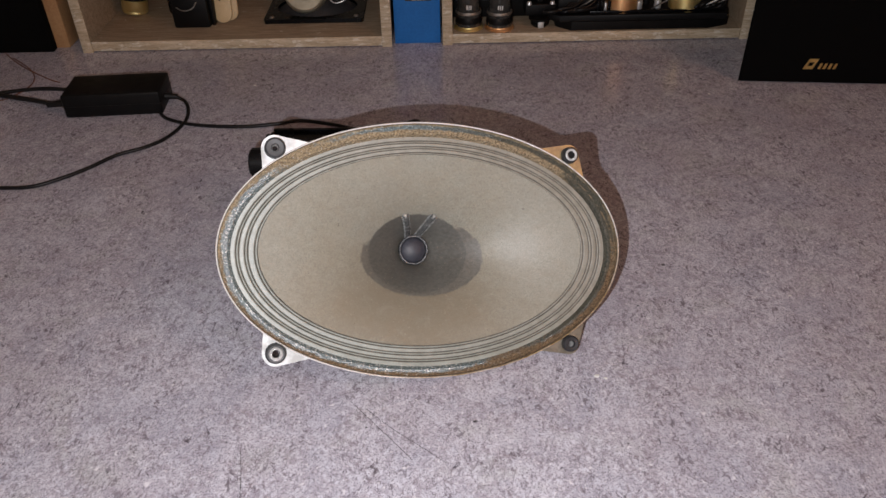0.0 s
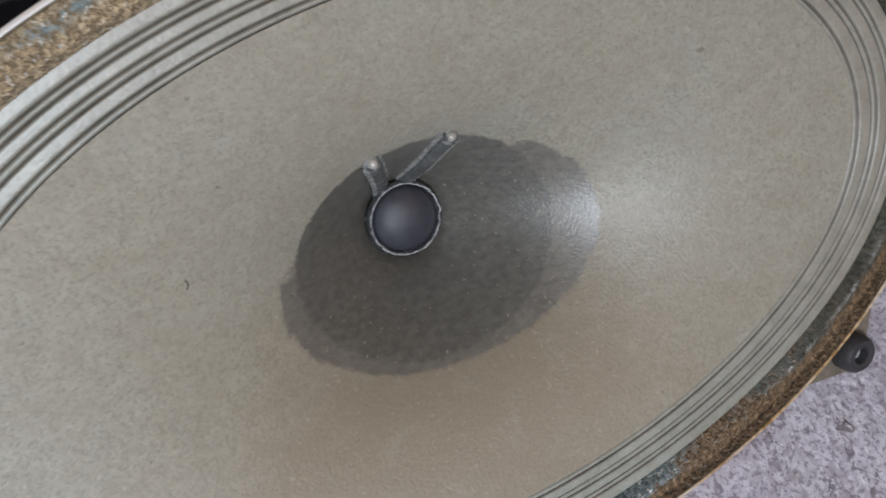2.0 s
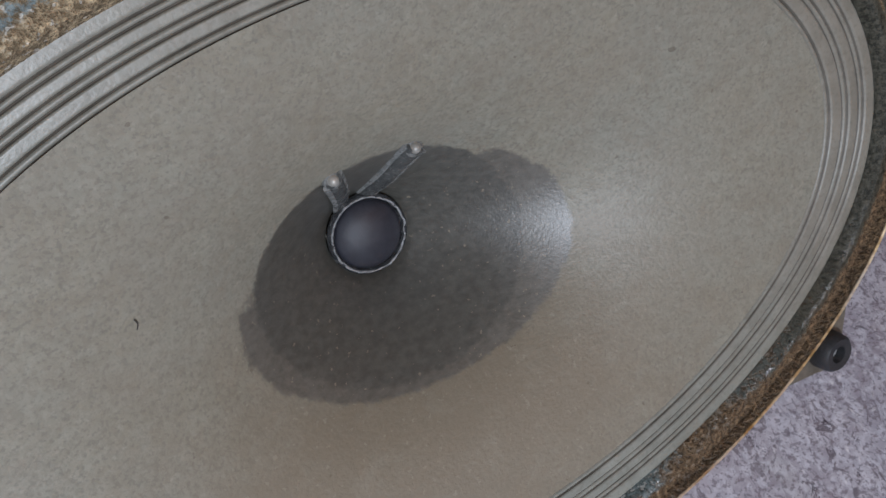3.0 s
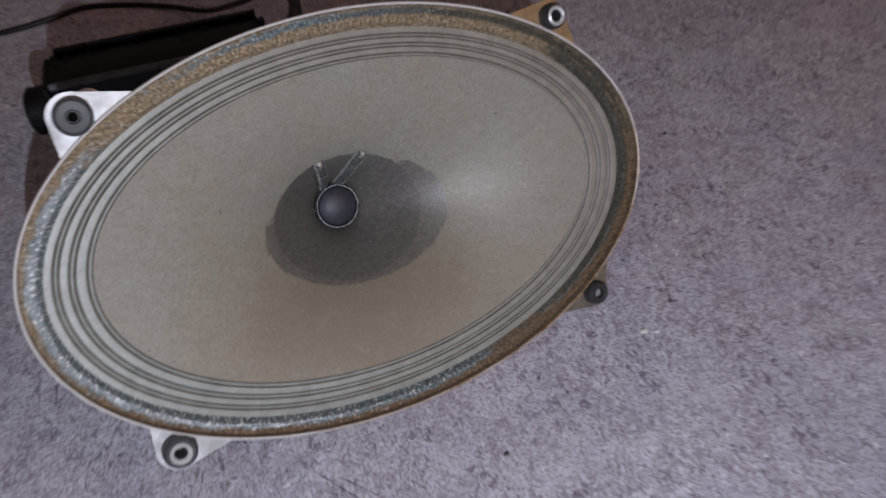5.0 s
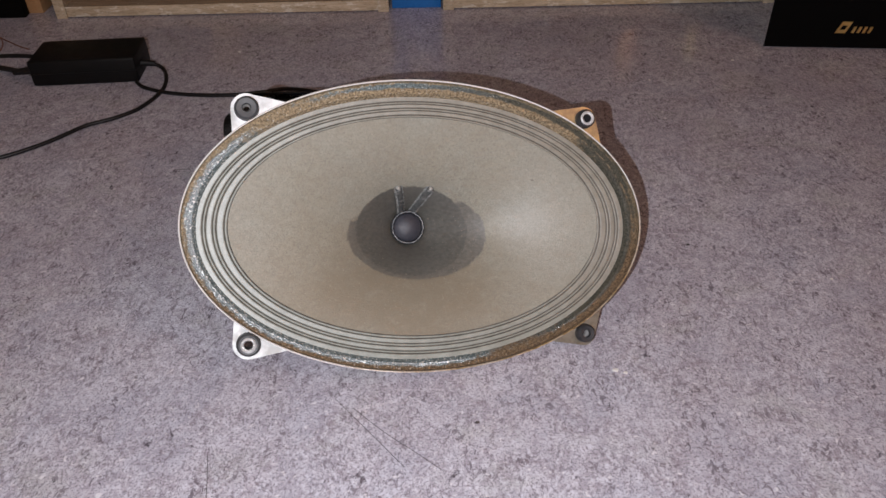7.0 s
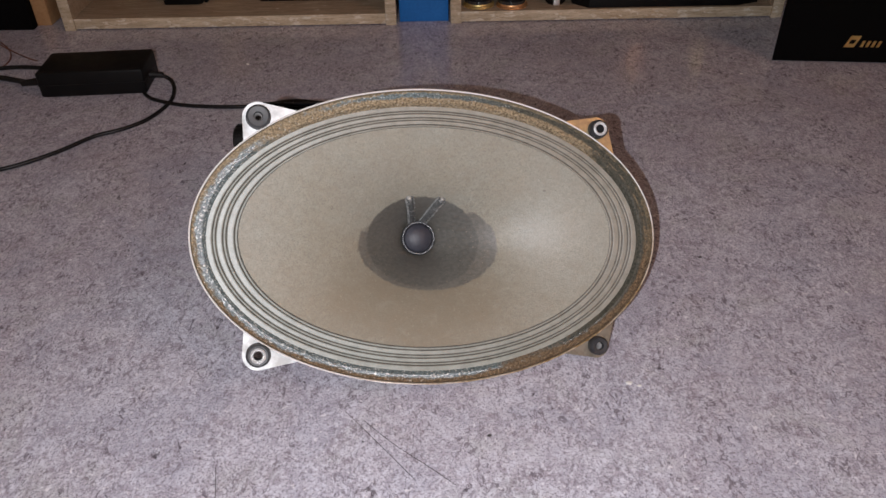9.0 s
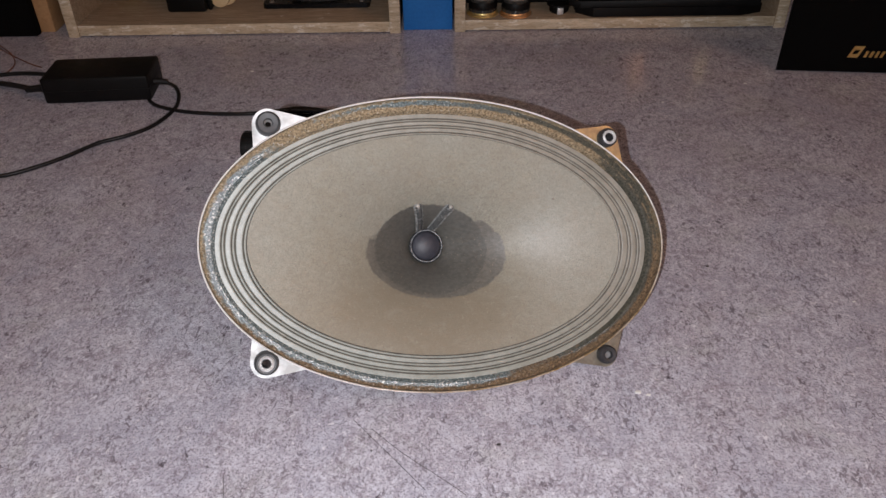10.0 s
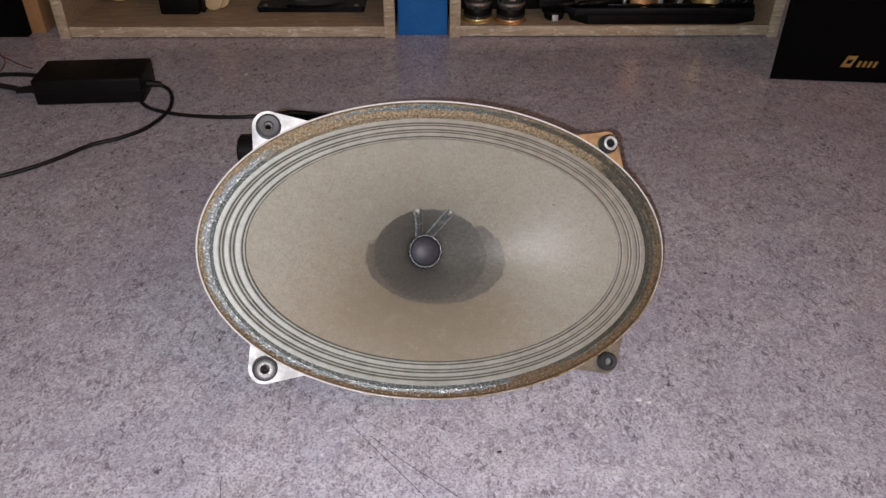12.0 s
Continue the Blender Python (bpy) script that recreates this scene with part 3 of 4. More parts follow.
        # Added bright tube, giving the hole its pale crescent.
        if not metal:
            part("sleeve", lathe([(0.0027, -0.0102), (0.0027, -0.0026), (0.0025, -0.0022), (0.0023, -0.0026), (0.0023, -0.0102)], 24, at), M_EYELET, lug, "bright sleeve added for the pale crescent in the hole")
        if metal:
            eye = [(0.0030, -0.011), (0.0030, 0.0002), (0.0034, 0.0014), (0.0044, 0.0021), (0.0053, 0.0014), (0.0052, 0.0007), (0.0036, 0.0003), (0.0036, -0.011)]
            part("eyelet", lathe(eye, 28, at), M_EYELET, lug, "bright nickel eyelet")
    rows = []
    for i in range(15):
        s = i / 14
        a, b = 0.034 + (RA - 0.0095 - 0.034) * s, 0.03 + (RB - 0.0095 - 0.03) * s
        rows.append((a, b, -0.0165 - 0.075 * (1 - s) ** 1.7))
    part("basket", oval(rows, 120), M_BASKET, sp, "pressed grey steel basket")
    pot = [(0.0, -0.09), (0.036, -0.09), (0.0385, -0.0925), (0.0395, -0.1085), (0.037, -0.1105), (0.0, -0.1105)]
    part("magnet", lathe(pot, 48), M_BASKET, sp, "round magnet pot")
    return sp


build_speaker()


# ---- amplifier standing on its edge behind the speaker ----
def build_amplifier():
    amp = thing("amplifier", "small black metal amplifier box standing on its edge behind the speaker", "amplifier", pose(-0.142, 0.0895, 0.0, 0, 0, -1.5))
    part("case", block(0, 0.129, 0, 0.034, 0.0, 0.108, 0.0032, 3), M_CASE, amp)
    part("end_panel", block(-0.0035, 0.0, 0.001, 0.033, 0.002, 0.106, 0.0012), M_PLASTIC, amp, "dull black end panel")
    part("end_panel", block(0.129, 0.1325, 0.001, 0.033, 0.002, 0.106, 0.0012), M_PLASTIC, amp, "dull black end panel")
    # Added strip: the flash highlight on the folded edge, put into a paler colour.
    part("front_edge", tube([(0.002, 0.0016, 0.1066), (0.045, 0.0016, 0.1068), (0.09, 0.0016, 0.1068), (0.127, 0.0016, 0.1066)], 0.0023, 12, 6), M_CASEGLINT, amp, "folded edge with the flash highlight put into its grey")
    part("corner_lip", block(0.004, 0.128, 0.031, 0.0355, 0.1078, 0.1105, 0.0008), M_CASE, amp)
    turn = Matrix.Translation((-0.0035, 0.013, 0.084)) @ Matrix.Rotation(radians(-90), 4, "Y")
    knob = [(0.0, 0.015), (0.0125, 0.015), (0.0138, 0.0135), (0.0142, 0.002), (0.0142, 0.0), (0.0, 0.0)]
    grip = part("knob", lathe(knob, 36, turn), M_PLASTIC, amp, "round black volume knob")
    for i in range(18):
        at = turn @ Matrix.Rotation(2 * math.pi * i / 18, 4, "Z")
        rib = block(0.0134, 0.0146, -0.0007, 0.0007, 0.002, 0.0132)
        bmesh.ops.transform(rib, matrix=at, verts=rib.verts)
        part("grip_rib", rib, M_PLASTIC, grip)
    out = Matrix.Translation((0.0205, 0.0, 0.095)) @ Matrix.Rotation(radians(90), 4, "X")
    foot = part("screw", lathe([(0.0, 0.0022), (0.005, 0.0018), (0.0072, 0.0006), (0.0076, 0.0), (0.0, -0.001)], 28, out), M_EYELET, amp, "bright domed screw head")
    part("slot", block(0.0148, 0.0262, -0.0024, -0.0016, 0.0943, 0.0957), M_RUBBER, foot)
    strip = part("tag_strip", block(0.1325, 0.15, 0.006, 0.03, 0.086, 0.089, 0.0006), M_PERTINAX, amp, "tan terminal strip")
    for y in (0.01, 0.02):
        part("solder_tag", tube([(0.131, y, 0.0895), (0.137, y, 0.093), (0.141, y - 0.002, 0.0905)], 0.0014, 8, 5, 0.6), M_SOLDER, strip, "soldered tag")
    return amp


build_amplifier()


# ---- power adapter and cables ----
def build_adapter():
    ad = thing("power_adapter", "black plastic laptop power adapter lying on the floor", "power adapter", pose(-0.4085, 0.4045, 0.0, 0, 0, 3.6))
    part("housing", block(-0.0645, 0.064, -0.031, 0.0325, 0.0, 0.0325, 0.003, 3), M_PLASTIC, ad)
    part("seam", block(-0.0648, 0.0643, -0.0313, 0.0328, 0.0158, 0.0163), M_CORD, ad)
    boot = [(-0.061, -0.012, 0.014), (-0.075, -0.012, 0.0135), (-0.092, -0.011, 0.0115)]
    part("strain_relief", tube(boot, lambda q: 0.006 - 0.0025 * q, 14, 8), M_CORD, ad, "ribbed rubber strain relief")
    boot = [(0.062, -0.006, 0.014), (0.07, -0.006, 0.0138), (0.08, -0.0065, 0.0125)]
    part("strain_relief", tube(boot, lambda q: 0.0052 - 0.0018 * q, 14, 8), M_CORD, ad, "ribbed rubber strain relief")
    return ad


build_adapter()
R = 0.0023
solid("cable", tube([(-0.33, 0.402, 0.013), (-0.318, 0.398, 0.008), (-0.309, 0.378, 0.004), (-0.307, 0.346, R), (-0.320, 0.306, R), (-0.341, 0.283, R), (-0.370, 0.265, R),
                          (-0.394, 0.236, R), (-0.419, 0.213, R), (-0.445, 0.197, R), (-0.476, 0.195, R), (-0.53, 0.2, R), (-0.62, 0.225, R), (-0.75, 0.25, R)], R),
      M_CORD, "thin black power cord looping over the floor", "cable")
solid("cable", tube([(-0.345, 0.3735, R), (-0.331, 0.358, R), (-0.300, 0.343, R), (-0.262, 0.335, R), (-0.218, 0.333, R), (-0.183, 0.339, R), (-0.155, 0.346, R), (-0.117, 0.336, R),
                          (-0.083, 0.318, 0.004), (-0.05, 0.28, 0.016), (-0.02, 0.22, 0.055), (0.004, 0.165, 0.094), (0.014, 0.13, 0.1)], R),
      M_CORD, "thin black cord running to the amplifier", "cable")
solid("plug", tube([(0.014, 0.136, 0.1), (0.011, 0.122, 0.097), (0.0065, 0.109, 0.092), (0.0, 0.104, 0.088), (-0.0085, 0.103, 0.085)], lambda q: 0.0035 + 0.0025 * min(1, q * 2.5), 14),
      M_RUBBER, "black angled power plug in the amplifier", "plug")
solid("cable", tube([(-0.492, 0.39, 0.011), (-0.52, 0.407, 0.008), (-0.575, 0.432, 0.0045), (-0.64, 0.455, 0.004), (-0.76, 0.47, 0.004)], 0.0034), M_CORD, "thick black mains cord on the floor", "cable")
solid("cable", tube([(-0.463, 0.44, R), (-0.498, 0.453, R), (-0.54, 0.459, R), (-0.585, 0.45, R), (-0.65, 0.43, R), (-0.76, 0.41, R)], 0.0028), M_CORD, "black cord beside the adapter", "cable")
solid("wire", tube([(-0.655, 0.6, 0.001), (-0.62, 0.56, 0.001), (-0.582, 0.525, 0.001), (-0.54, 0.492, 0.001), (-0.523, 0.482, 0.001)], 0.0008, 8), M_BROWNWIRE, "thin brown wire on the floor", "wire")
solid("wire", tube([(-0.63, 0.575, 0.001), (-0.585, 0.53, 0.001), (-0.563, 0.49, 0.001), (-0.565, 0.455, 0.001), (-0.585, 0.425, 0.001), (-0.64, 0.41, 0.001)], 0.0008, 8), M_BROWNWIRE, "thin brown wire on the floor", "wire")


# ---- shelves along the wall ----
def build_shelf(x0, x1, y, label):
    h, d, th = 0.34, 0.3, 0.0155
    sh = thing("shelf_unit", label, "shelf unit", pose(x0, y, 0), group="shelf units along the wall")
    w = x1 - x0
    for x in (0, w - th):
        side = part("side_board", block(x, x + th, 0.0012, d, 0, h, 0.0006), M_BOARD, sh)
        part("edge_band", block(x, x + th, 0, 0.0012, 0, h, 0.0004), M_EDGE, side, "pale chipped edge band")
    for name, z in (("bottom_board", 0.0016), ("top_board", h - th)):
        board = part(name, block(th, w - th, 0.0035, d, z, z + th - 0.0006, 0.0008), M_BOARD, sh)
        part("edge_band", block(th, w - th, 0.0022, 0.0035, z, z + th - 0.0006, 0.0004), M_EDGE, board, "pale chipped edge band")
    part("back_panel", block(th, w - th, d - 0.004, d, th + 0.001, h - th), M_BOARD, sh)
    return sh


SHELF_Y = 0.589
build_shelf(-0.526, -0.0435, SHELF_Y, "oak-effect open shelf unit full of loudspeaker parts")
build_shelf(0.035, 0.513, SHELF_Y + 0.002, "oak-effect open shelf unit holding valves and brackets")

box = thing("cardboard_box", "bright blue cardboard box squeezed between two shelf units", "box", pose(-0.0395, 0.601, 0))
part("body", block(0, 0.0715, 0, 0.2, 0, 0.27, 0.0012), M_BLUE, box)
part("printed_panel", block(0.0185, 0.058, -0.0006, 0.0, 0.0675, 0.2), M_RUBBER, box, "black printed panel")
part("printed_patch", block(0.029, 0.05, -0.0011, -0.0006, 0.069, 0.12), M_WHITE, box, "white printed patch")

# ---- black speaker cabinet with gilt badge ----
cab = thing("speaker_cabinet", "black speaker cabinet with cloth front and small gilt badge", "speaker cabinet", pose(0.4495, 0.4395, 0, 0, 0, -5.6))
part("body", prism([(0.0, 0.004), (0.24, 0.004), (0.24, 0.2), (0.115, 0.2)], 0.0, 0.38, 0.002), M_PLASTIC, cab)
part("grille", block(0.001, 0.239, 0, 0.0045, 0.001, 0.379, 0.0015), M_CLOTH, cab, "black cloth grille")

solid("grille_panel", block(-0.70, -0.5735, 0.594, 0.611, 0, 0.3, 0.003), M_CLOTH, "black cloth-covered grille panel standing on the floor", "grille panel")
solid("wooden_post", block(-0.598, -0.5545, 0.612, 0.655, 0, 0.3, 0.0015), M_WOOD, "reddish pine post standing on the floor", "post")
UP = Matrix.Rotation(radians(90), 4, "X")
BADGE = Matrix.Translation((0.004, 0.0, -0.0045)) @ UP
part("badge", prism([(0.078, 0.026), (0.0905, 0.026), (0.0965, 0.041), (0.084, 0.041)], 0.0, 0.0012), M_GOLD, cab, "small gilt badge", BADGE)
part("badge_slash", prism([(0.083, 0.031), (0.0885, 0.031), (0.091, 0.036), (0.0855, 0.036)], 0.0012, 0.0018), M_CLOTH, cab, "", BADGE)
for i in range(4):
    x = 0.0975 + 0.0066 * i
    part("badge_bar", prism([(x, 0.0265), (x + 0.0034, 0.0265), (x + 0.0056, 0.0345), (x + 0.0022, 0.0345)], 0.0, 0.0012), M_GOLD, cab, "small gilt bar", BADGE)


# ---- things on the shelves ----
BASE = 0.0165


def build_tube(x, y, ring, label):
    t = thing("vacuum_tube", label, "vacuum tube", pose(x, y, BASE), group="tubes on the shelf")
    part("base_ring", lathe([(0.0, 0.0), (0.0228, 0.0), (0.0236, 0.0013), (0.0228, 0.0026), (0.0212, 0.0034), (0.0212, 0.0048), (0.0204, 0.006), (0.0, 0.006)], 36), ring, t, "shiny metal base ring")
    part("envelope", lathe([(0.0203, 0.006), (0.0208, 0.009), (0.0194, 0.018), (0.0186, 0.026), (0.0172, 0.031), (0.017, 0.05), (0.0165, 0.075), (0.012, 0.088), (0.0, 0.092)], 36), M_TUBEGLASS, t, "dark smoked glass")
    part("dark_band", lathe([(0.0207, 0.0105), (0.021, 0.0115), (0.0199, 0.0195), (0.0193, 0.0205), (0.0188, 0.0195), (0.0199, 0.0105), (0.0207, 0.0105)], 36), M_PLASTIC, t, "black painted band")
    part("collar", lathe([(0.0199, 0.0245), (0.0203, 0.0262), (0.019, 0.029), (0.0183, 0.0285), (0.0192, 0.0255), (0.0199, 0.0245)], 36), M_BASKET, t)
    for i in (-1, 0, 1):
        part("printed_bar", block(i * 0.003 - 0.0008, i * 0.003 + 0.0008, -0.0178, -0.0171, 0.034, 0.0405), M_WHITE, t, "pale printed bar")
    return t


build_tube(0.0765, 0.622, M_BRASS, "dark glass vacuum tube with brass base ring on the shelf")
build_tube(0.1245, 0.618, M_COPPER, "dark glass vacuum tube with copper base ring on the shelf")

sw = thing("rotary_switch", "black rotary switch with bare steel shaft on the shelf", "switch", pose(0.189, 0.625, BASE))
part("body", block(-0.024, 0.024, -0.004, 0.03, 0.016, 0.034, 0.002), M_PLASTIC, sw)
part("bushing", lathe([(0.0, 0.0), (0.012, 0.0), (0.0145, 0.003), (0.0145, 0.009), (0.018, 0.011), (0.018, 0.014), (0.012, 0.016), (0.0, 0.016)], 28), M_PLASTIC, sw)
part("shaft", block(-0.0045, 0.0045, -0.0175, -0.013, 0.001, 0.012, 0.001), M_EYELET, sw, "bright flatted shaft")
for x in (-0.018, 0.018):
    part("screw", lathe([(0.0, 0.0045), (0.003, 0.004), (0.0042, 0.0), (0.0, 0.0)], 16, Matrix.Translation((x, -0.001, 0.034))), M_EYELET, sw, "bright screw")
part("top_plate", block(-0.017, 0.014, 0.002, 0.03, 0.042, 0.046, 0.0008), M_PERTINAX, sw, "tan laminate plate")
part("post", block(-0.004, 0.004, 0.01, 0.018, 0.033, 0.043), M_PLASTIC, sw)

tray = thing("mounting_bracket", "long black metal bracket with round cans on the shelf", "bracket", pose(0.213, 0.5985, BASE))
part("plate", prism([(0.022, 0.0), (0.236, 0.0), (0.268, 0.012), (0.268, 0.11), (0.0, 0.11), (0.0, 0.02)], 0.0, 0.0135, 0.001), M_PLASTIC, tray)
part("step", prism([(0.004, 0.003), (0.262, 0.003), (0.268, 0.02), (0.268, 0.1), (-0.01, 0.1), (-0.012, 0.016)], 0.0125, 0.0225, 0.0015), M_PLASTIC, tray)
part("flange", block(0.05, 0.225, 0.008, 0.012, 0.0225, 0.027, 0.001), M_CASE, tray)
part("end_block", block(0.236, 0.266, 0.02, 0.06, 0.0135, 0.06, 0.003), M_PLASTIC, tray)
part("end_block", block(0.002, 0.07, 0.022, 0.075, 0.0135, 0.045, 0.004), M_PLASTIC, tray)
for x, m, lab in ((0.103, M_COPPER, "shiny copper can"), (0.2035, M_BRASS, "shiny brass can")):
    part("can", lathe([(0.0, 0.0135), (0.0245, 0.0135), (0.0255, 0.0145), (0.0255, 0.044), (0.0248, 0.046), (0.0255, 0.0475), (0.0255, 0.085), (0.024, 0.087), (0.0, 0.087)], 44, Matrix.Translation((x, 0.0335, 0))), m, tray, lab)
for i, (x, y) in enumerate(((0.13, 0.03), (0.146, 0.05), (0.16, 0.032), (0.172, 0.055))):
    part("capacitor", lathe([(0.0, 0.0), (0.005, 0.0), (0.0055, 0.001), (0.0055, 0.019), (0.005, 0.021), (0.0, 0.021)], 16, Matrix.Translation((x, y, 0.0135))), (M_EYELET, M_PLASTIC)[i % 2], tray)
for k, (x, col) in enumerate(((0.012, M_CORD), (0.03, M_BASKET), (0.228, M_WHITE), (0.24, M_BASKET), (0.15, M_BASKET))):
    pts = [(x, 0.03, 0.02), (x + 0.006, 0.012, 0.034), (x + 0.018, 0.004, 0.045), (x + 0.03, 0.01, 0.055), (x + 0.024, 0.03, 0.07)]
    part("lead_wire", tube(pts, 0.0011, 8, 8), col, tray, "loose thin wire")

can = thing("brass_can", "short brass can with dark top on the shelf", "metal can", pose(-0.478, 0.715, BASE + 0.0035) @ Matrix.Rotation(radians(9), 4, "Y"))
part("foot", lathe([(0.0, 0.0), (0.0195, 0.0), (0.0205, 0.001), (0.0205, 0.004), (0.02, 0.005), (0.0, 0.005)], 40), M_BRASS, can)
part("shell", lathe([(0.0, 0.005), (0.0205, 0.005), (0.0212, 0.006), (0.0212, 0.032), (0.0225, 0.033), (0.0225, 0.036), (0.02, 0.06), (0.0, 0.062)], 40), M_BRASS, can, "polished brass shell")
part("terminal_ring", lathe([(0.027, 0.026), (0.03, 0.029), (0.029, 0.06), (0.0235, 0.062), (0.0235, 0.029), (0.027, 0.026)], 40), M_PLASTIC, can, "black collar")

tr = thing("transformer", "black potted transformer on the shelf", "transformer", pose(-0.363, 0.64, BASE))
part("core", block(-0.03, 0.028, 0.0, 0.05, 0.0, 0.05, 0.004), M_PLASTIC, tr)
part("bobbin", block(-0.036, 0.022, 0.006, 0.044, 0.02, 0.085, 0.006), M_CASE, tr)
part("side_lug", block(0.028, 0.034, 0.01, 0.04, 0.0, 0.06, 0.002), M_PLASTIC, tr)
part("lead_wire", tube([(-0.02, -0.002, 0.035), (-0.008, -0.006, 0.031), (0.006, -0.004, 0.034), (0.014, 0.002, 0.045)], 0.0009, 8), M_BASKET, tr, "thin grey wire")

peg = thing("wooden_lever", "pale beech lever with rounded end leaning in the shelf", "wooden lever", pose(-0.318, 0.664, BASE) @ Matrix.Rotation(radians(-12), 4, "X"))
arc = [(0.0145 * math.cos(a), 0.0145 + 0.0145 * math.sin(a)) for a in (math.pi + math.pi * i / 14 for i in range(15))]
part("blade", prism(arc + [(0.0145, 0.1), (-0.0145, 0.1)], 0.0, 0.006, 0.001), M_PALE, peg, "", Matrix.Rotation(radians(90), 4, "X"))
part("blade", prism([(x + 0.008, y + 0.002) for x, y in arc] + [(0.0225, 0.1), (-0.0065, 0.1)], -0.009, -0.003, 0.001), M_PALE, peg, "", Matrix.Rotation(radians(90), 4, "X"))
part("pin", lathe([(0.0, 0.0), (0.0016, 0.0), (0.0016, 0.0085), (0.0, 0.009)], 12, Matrix.Rotation(radians(90), 4, "X") @ Matrix.Translation((-0.002, 0.036, -0.001))), M_RUBBER, peg)

drv = thing("small_loudspeaker", "small loudspeaker with square black frame and steel magnet cover", "loudspeaker", pose(-0.172, 0.652, BASE))
part("frame", holed_plate([(-0.077, 0.0), (0.077, 0.0), (0.08, 0.004), (0.08, 0.12), (-0.08, 0.12), (-0.08, 0.004)], [(0.066 * math.cos(2 * math.pi * i / 32), 0.06 + 0.05 * math.sin(2 * math.pi * i / 32)) for i in range(32)], 0.0, 0.007), M_CASE, drv, "square black frame")
part("cone_back", lathe([(0.066, 0.002), (0.05, 0.012), (0.034, 0.022), (0.0, 0.022)], 40, Matrix.Translation((0, 0.06, 0)), 1.0, 0.76), M_RUBBER, drv)
face = Matrix.Translation((-0.014, 0.03, 0.043)) @ Matrix.Rotation(radians(60), 4, "X")
part("magnet", lathe([(0.0, 0.0045), (0.011, 0.0045), (0.0125, 0.006), (0.015, 0.006), (0.0165, 0.0045), (0.031, 0.004), (0.034, 0.001), (0.0345, -0.004), (0.0345, -0.02), (0.0, -0.021)], 44, face), M_KHAKI, drv, "round pressed steel magnet cover")
for i in range(4):
    part("slot", block(-0.0105 + 0.0058 * i, -0.0072 + 0.0058 * i, -0.0085, 0.0085, 0.0044, 0.0052, 0.0003), M_RUBBER, drv, "dark slot in the magnet cover", face)
for x in (-0.068, 0.068):
    part("screw", lathe([(0.0, 0.0025), (0.003, 0.002), (0.0045, 0.0), (0.0, 0.0)], 18, Matrix.Translation((x, 0.01, 0.007))), M_BASKET, drv)
for k in range(6):
    part("lead_wire", tube([(0.018, 0.02 + 0.006 * k, 0.046), (0.035 + 0.002 * (k % 3), 0.008 + 0.007 * k, 0.03 + 0.004 * k), (0.055, 0.012 + 0.006 * k, 0.036 + 0.003 * (k % 2)), (0.06, 0.03, 0.055)], 0.001, 8), (M_EYELET, M_WHITE, M_BASKET)[k % 3], drv, "thin bright lead wire")

strip = thing("connector_strip", "ribbed black connector strip behind the tubes on the shelf", "connector strip", pose(0.053, 0.662, BASE))
part("rail", block(0.0, 0.158, 0.0, 0.03, 0.0, 0.052, 0.003), M_PLASTIC, strip)
for i in range(11):
    part("rib", block(0.004 + 0.0142 * i, 0.0125 + 0.0142 * i, -0.009, 0.024, 0.03, 0.064 + 0.003 * (i % 3), 0.0022), M_RUBBER, strip)
for i in range(5):
    part("clip", tube([(0.016 + 0.03 * i, -0.009, 0.05), (0.02 + 0.03 * i, -0.016, 0.056), (0.028 + 0.03 * i, -0.013, 0.066)], 0.0015, 8, 5), M_EYELET if i % 2 else M_RUBBER, strip)
coil = thing("wire_bundle", "tangled black and grey wire bundle on the shelf", "wire bundle", pose(0.205, 0.64, BASE))
rnd = random.Random(11)
for k in range(9):
    pts = [(rnd.uniform(0.0, 0.05), rnd.uniform(0.0, 0.05), 0.0152 + rnd.uniform(0.0, 0.05)) for _ in range(6)]
    part("wire_loop", tube(pts, 0.0016, 8, 8), M_CORD if k % 3 else M_BASKET, coil)

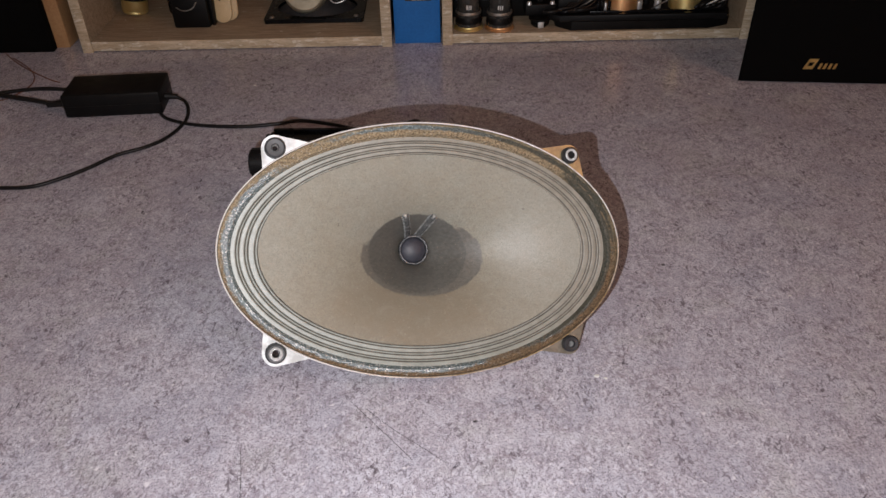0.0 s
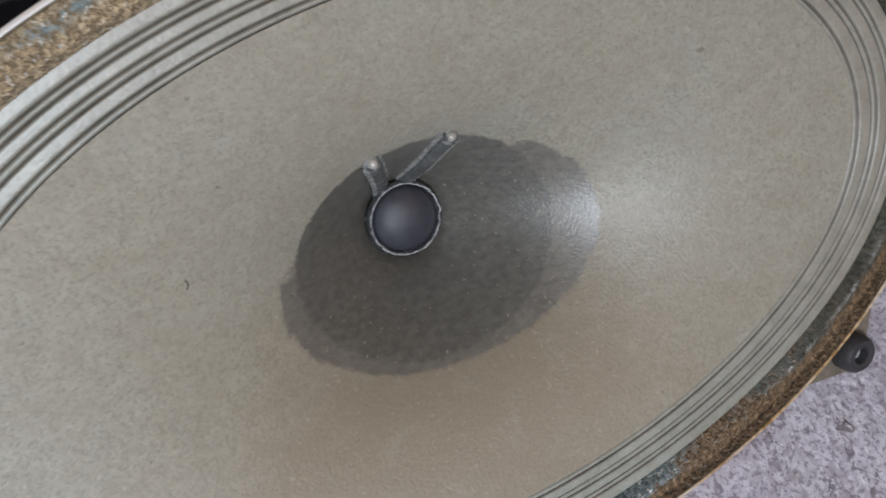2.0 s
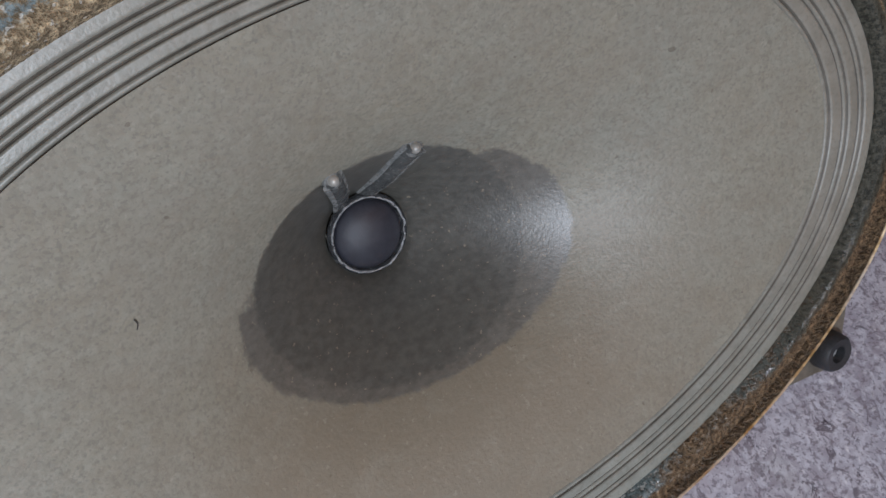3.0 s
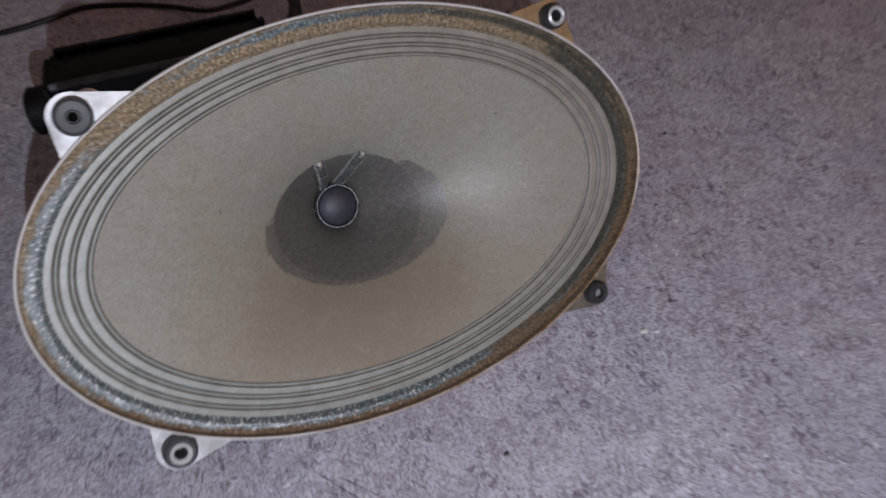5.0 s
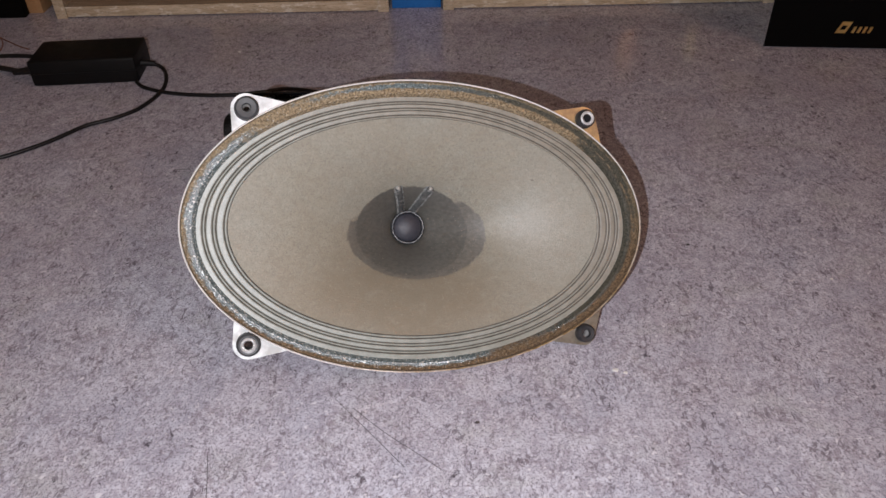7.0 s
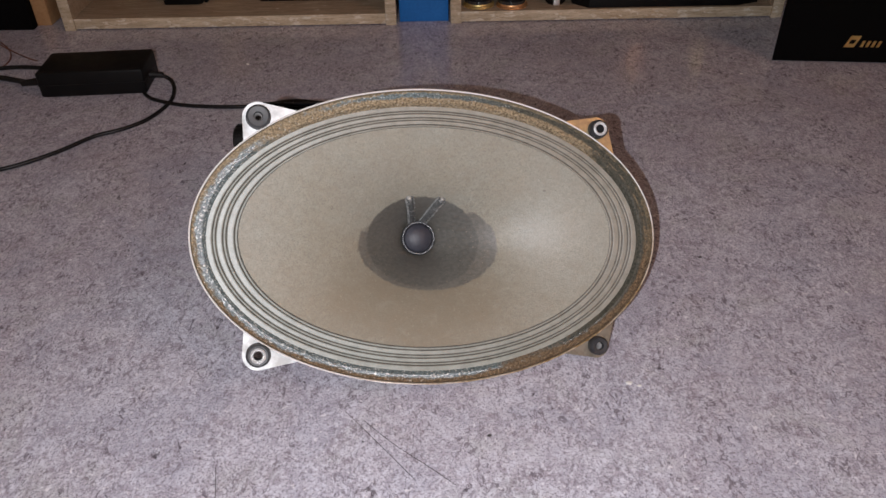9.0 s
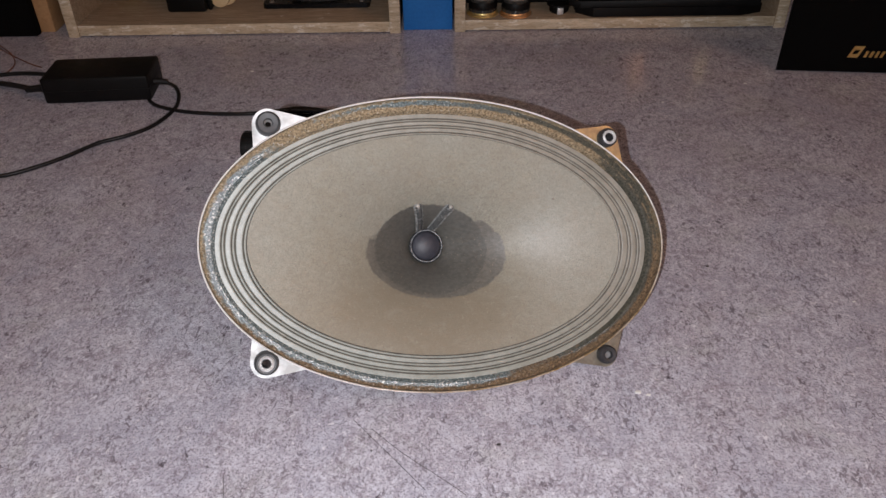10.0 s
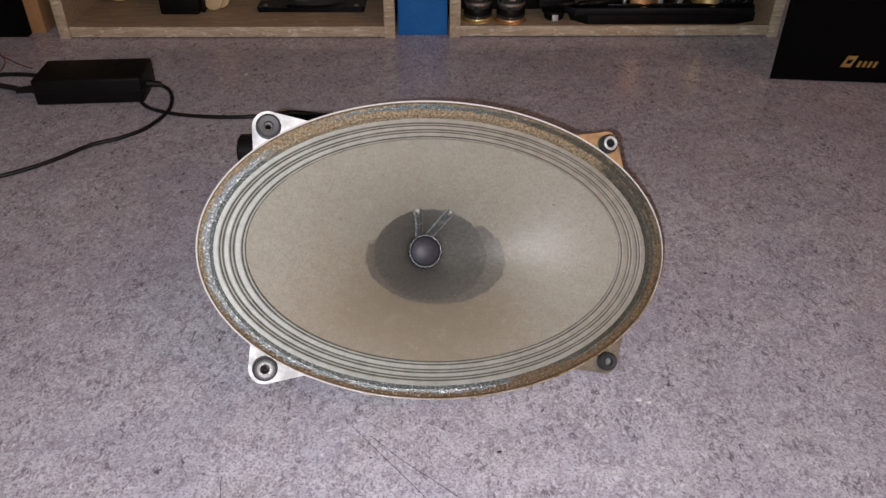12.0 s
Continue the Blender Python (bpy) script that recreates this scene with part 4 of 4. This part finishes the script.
loom = thing("cable_loom", "black cable loom with lugs lying over the bracket", "cable loom", pose(0.205, 0.612, BASE + 0.0225))
rnd = random.Random(4)
for k in range(7):
    x0 = -0.012 + 0.0075 * k
    pts = [(x0, 0.0, 0.003), (x0 + 0.012, -0.005 + 0.002 * (k % 3), 0.004 + rnd.uniform(0, 0.004)), (x0 + 0.03, 0.002, 0.006 + rnd.uniform(0, 0.004)), (x0 + 0.045, 0.01, 0.008 + rnd.uniform(0, 0.012))]
    part("cable_strand", tube(pts, 0.0034, 10, 8), M_CASE if k % 2 else M_CORD, loom)
for k in range(5):
    x0 = 0.215 + 0.009 * k
    part("cable_strand", tube([(x0, 0.004, 0.003), (x0 + 0.008, -0.003, 0.008 + 0.003 * (k % 2)), (x0 + 0.02, 0.006, 0.014)], 0.003, 10, 8), M_CORD, loom)
for k in range(4):
    part("cable_lug", block(0.07 + 0.006 * k, 0.0735 + 0.006 * k, 0.002, 0.01, 0.0, 0.014 + 0.003 * (k % 2), 0.001), M_EYELET if k == 2 else M_CASE, loom)

# ---- crumbs and scratches on the floor ----
for x, y, size, m, lab in ((0.053, -0.164, 0.0011, M_GRIT, "dark"), (0.248, 0.03, 0.0012, M_GRIT, "dark"), (0.157, -0.118, 0.0017, M_CRUMB, "white"), (0.164, -0.1205, 0.0012, M_CRUMB, "white"),
                           (0.398, 0.403, 0.0012, M_CRUMB, "white"), (0.283, 0.353, 0.001, M_CRUMB, "white"), (-0.235, 0.46, 0.0014, M_CRUMB, "white"), (-0.033, -0.168, 0.0006, M_GRIT, "dark"),
                           (0.355, -0.02, 0.001, M_CRUMB, "white"), (0.21, -0.03, 0.0008, M_GRIT, "dark")):
    bm = bmesh.new()
    bmesh.ops.create_icosphere(bm, subdivisions=2, radius=size)
    for v in bm.verts:
        v.co *= 1 + 0.45 * noise.noise(v.co * 900 + Vector((x, y, 0)) * 50)
        v.co.x *= 1.5
        v.co.z = v.co.z * 0.5 + size * 0.4
    solid("crumb", bm, m, "tiny " + lab + " crumb lying on the floor", "crumb", pose(x, y, 0), group="crumbs on the floor")
floor_ob = bpy.data.objects["floor"]
for pts in (((-0.047, -0.141), (-0.034, -0.156), (-0.014, -0.179), (0.004, -0.2)), ((-0.034, -0.149), (-0.012, -0.17), (0.012, -0.189), (0.03, -0.204)), ((-0.129, -0.187), (-0.124, -0.21), (-0.12, -0.235))):
    part("scratch", tube([(x, y, 0.0001) for x, y in pts], 0.00022, 6, 8, 0.5), M_GRIT, floor_ob, "hairline dark scratch")
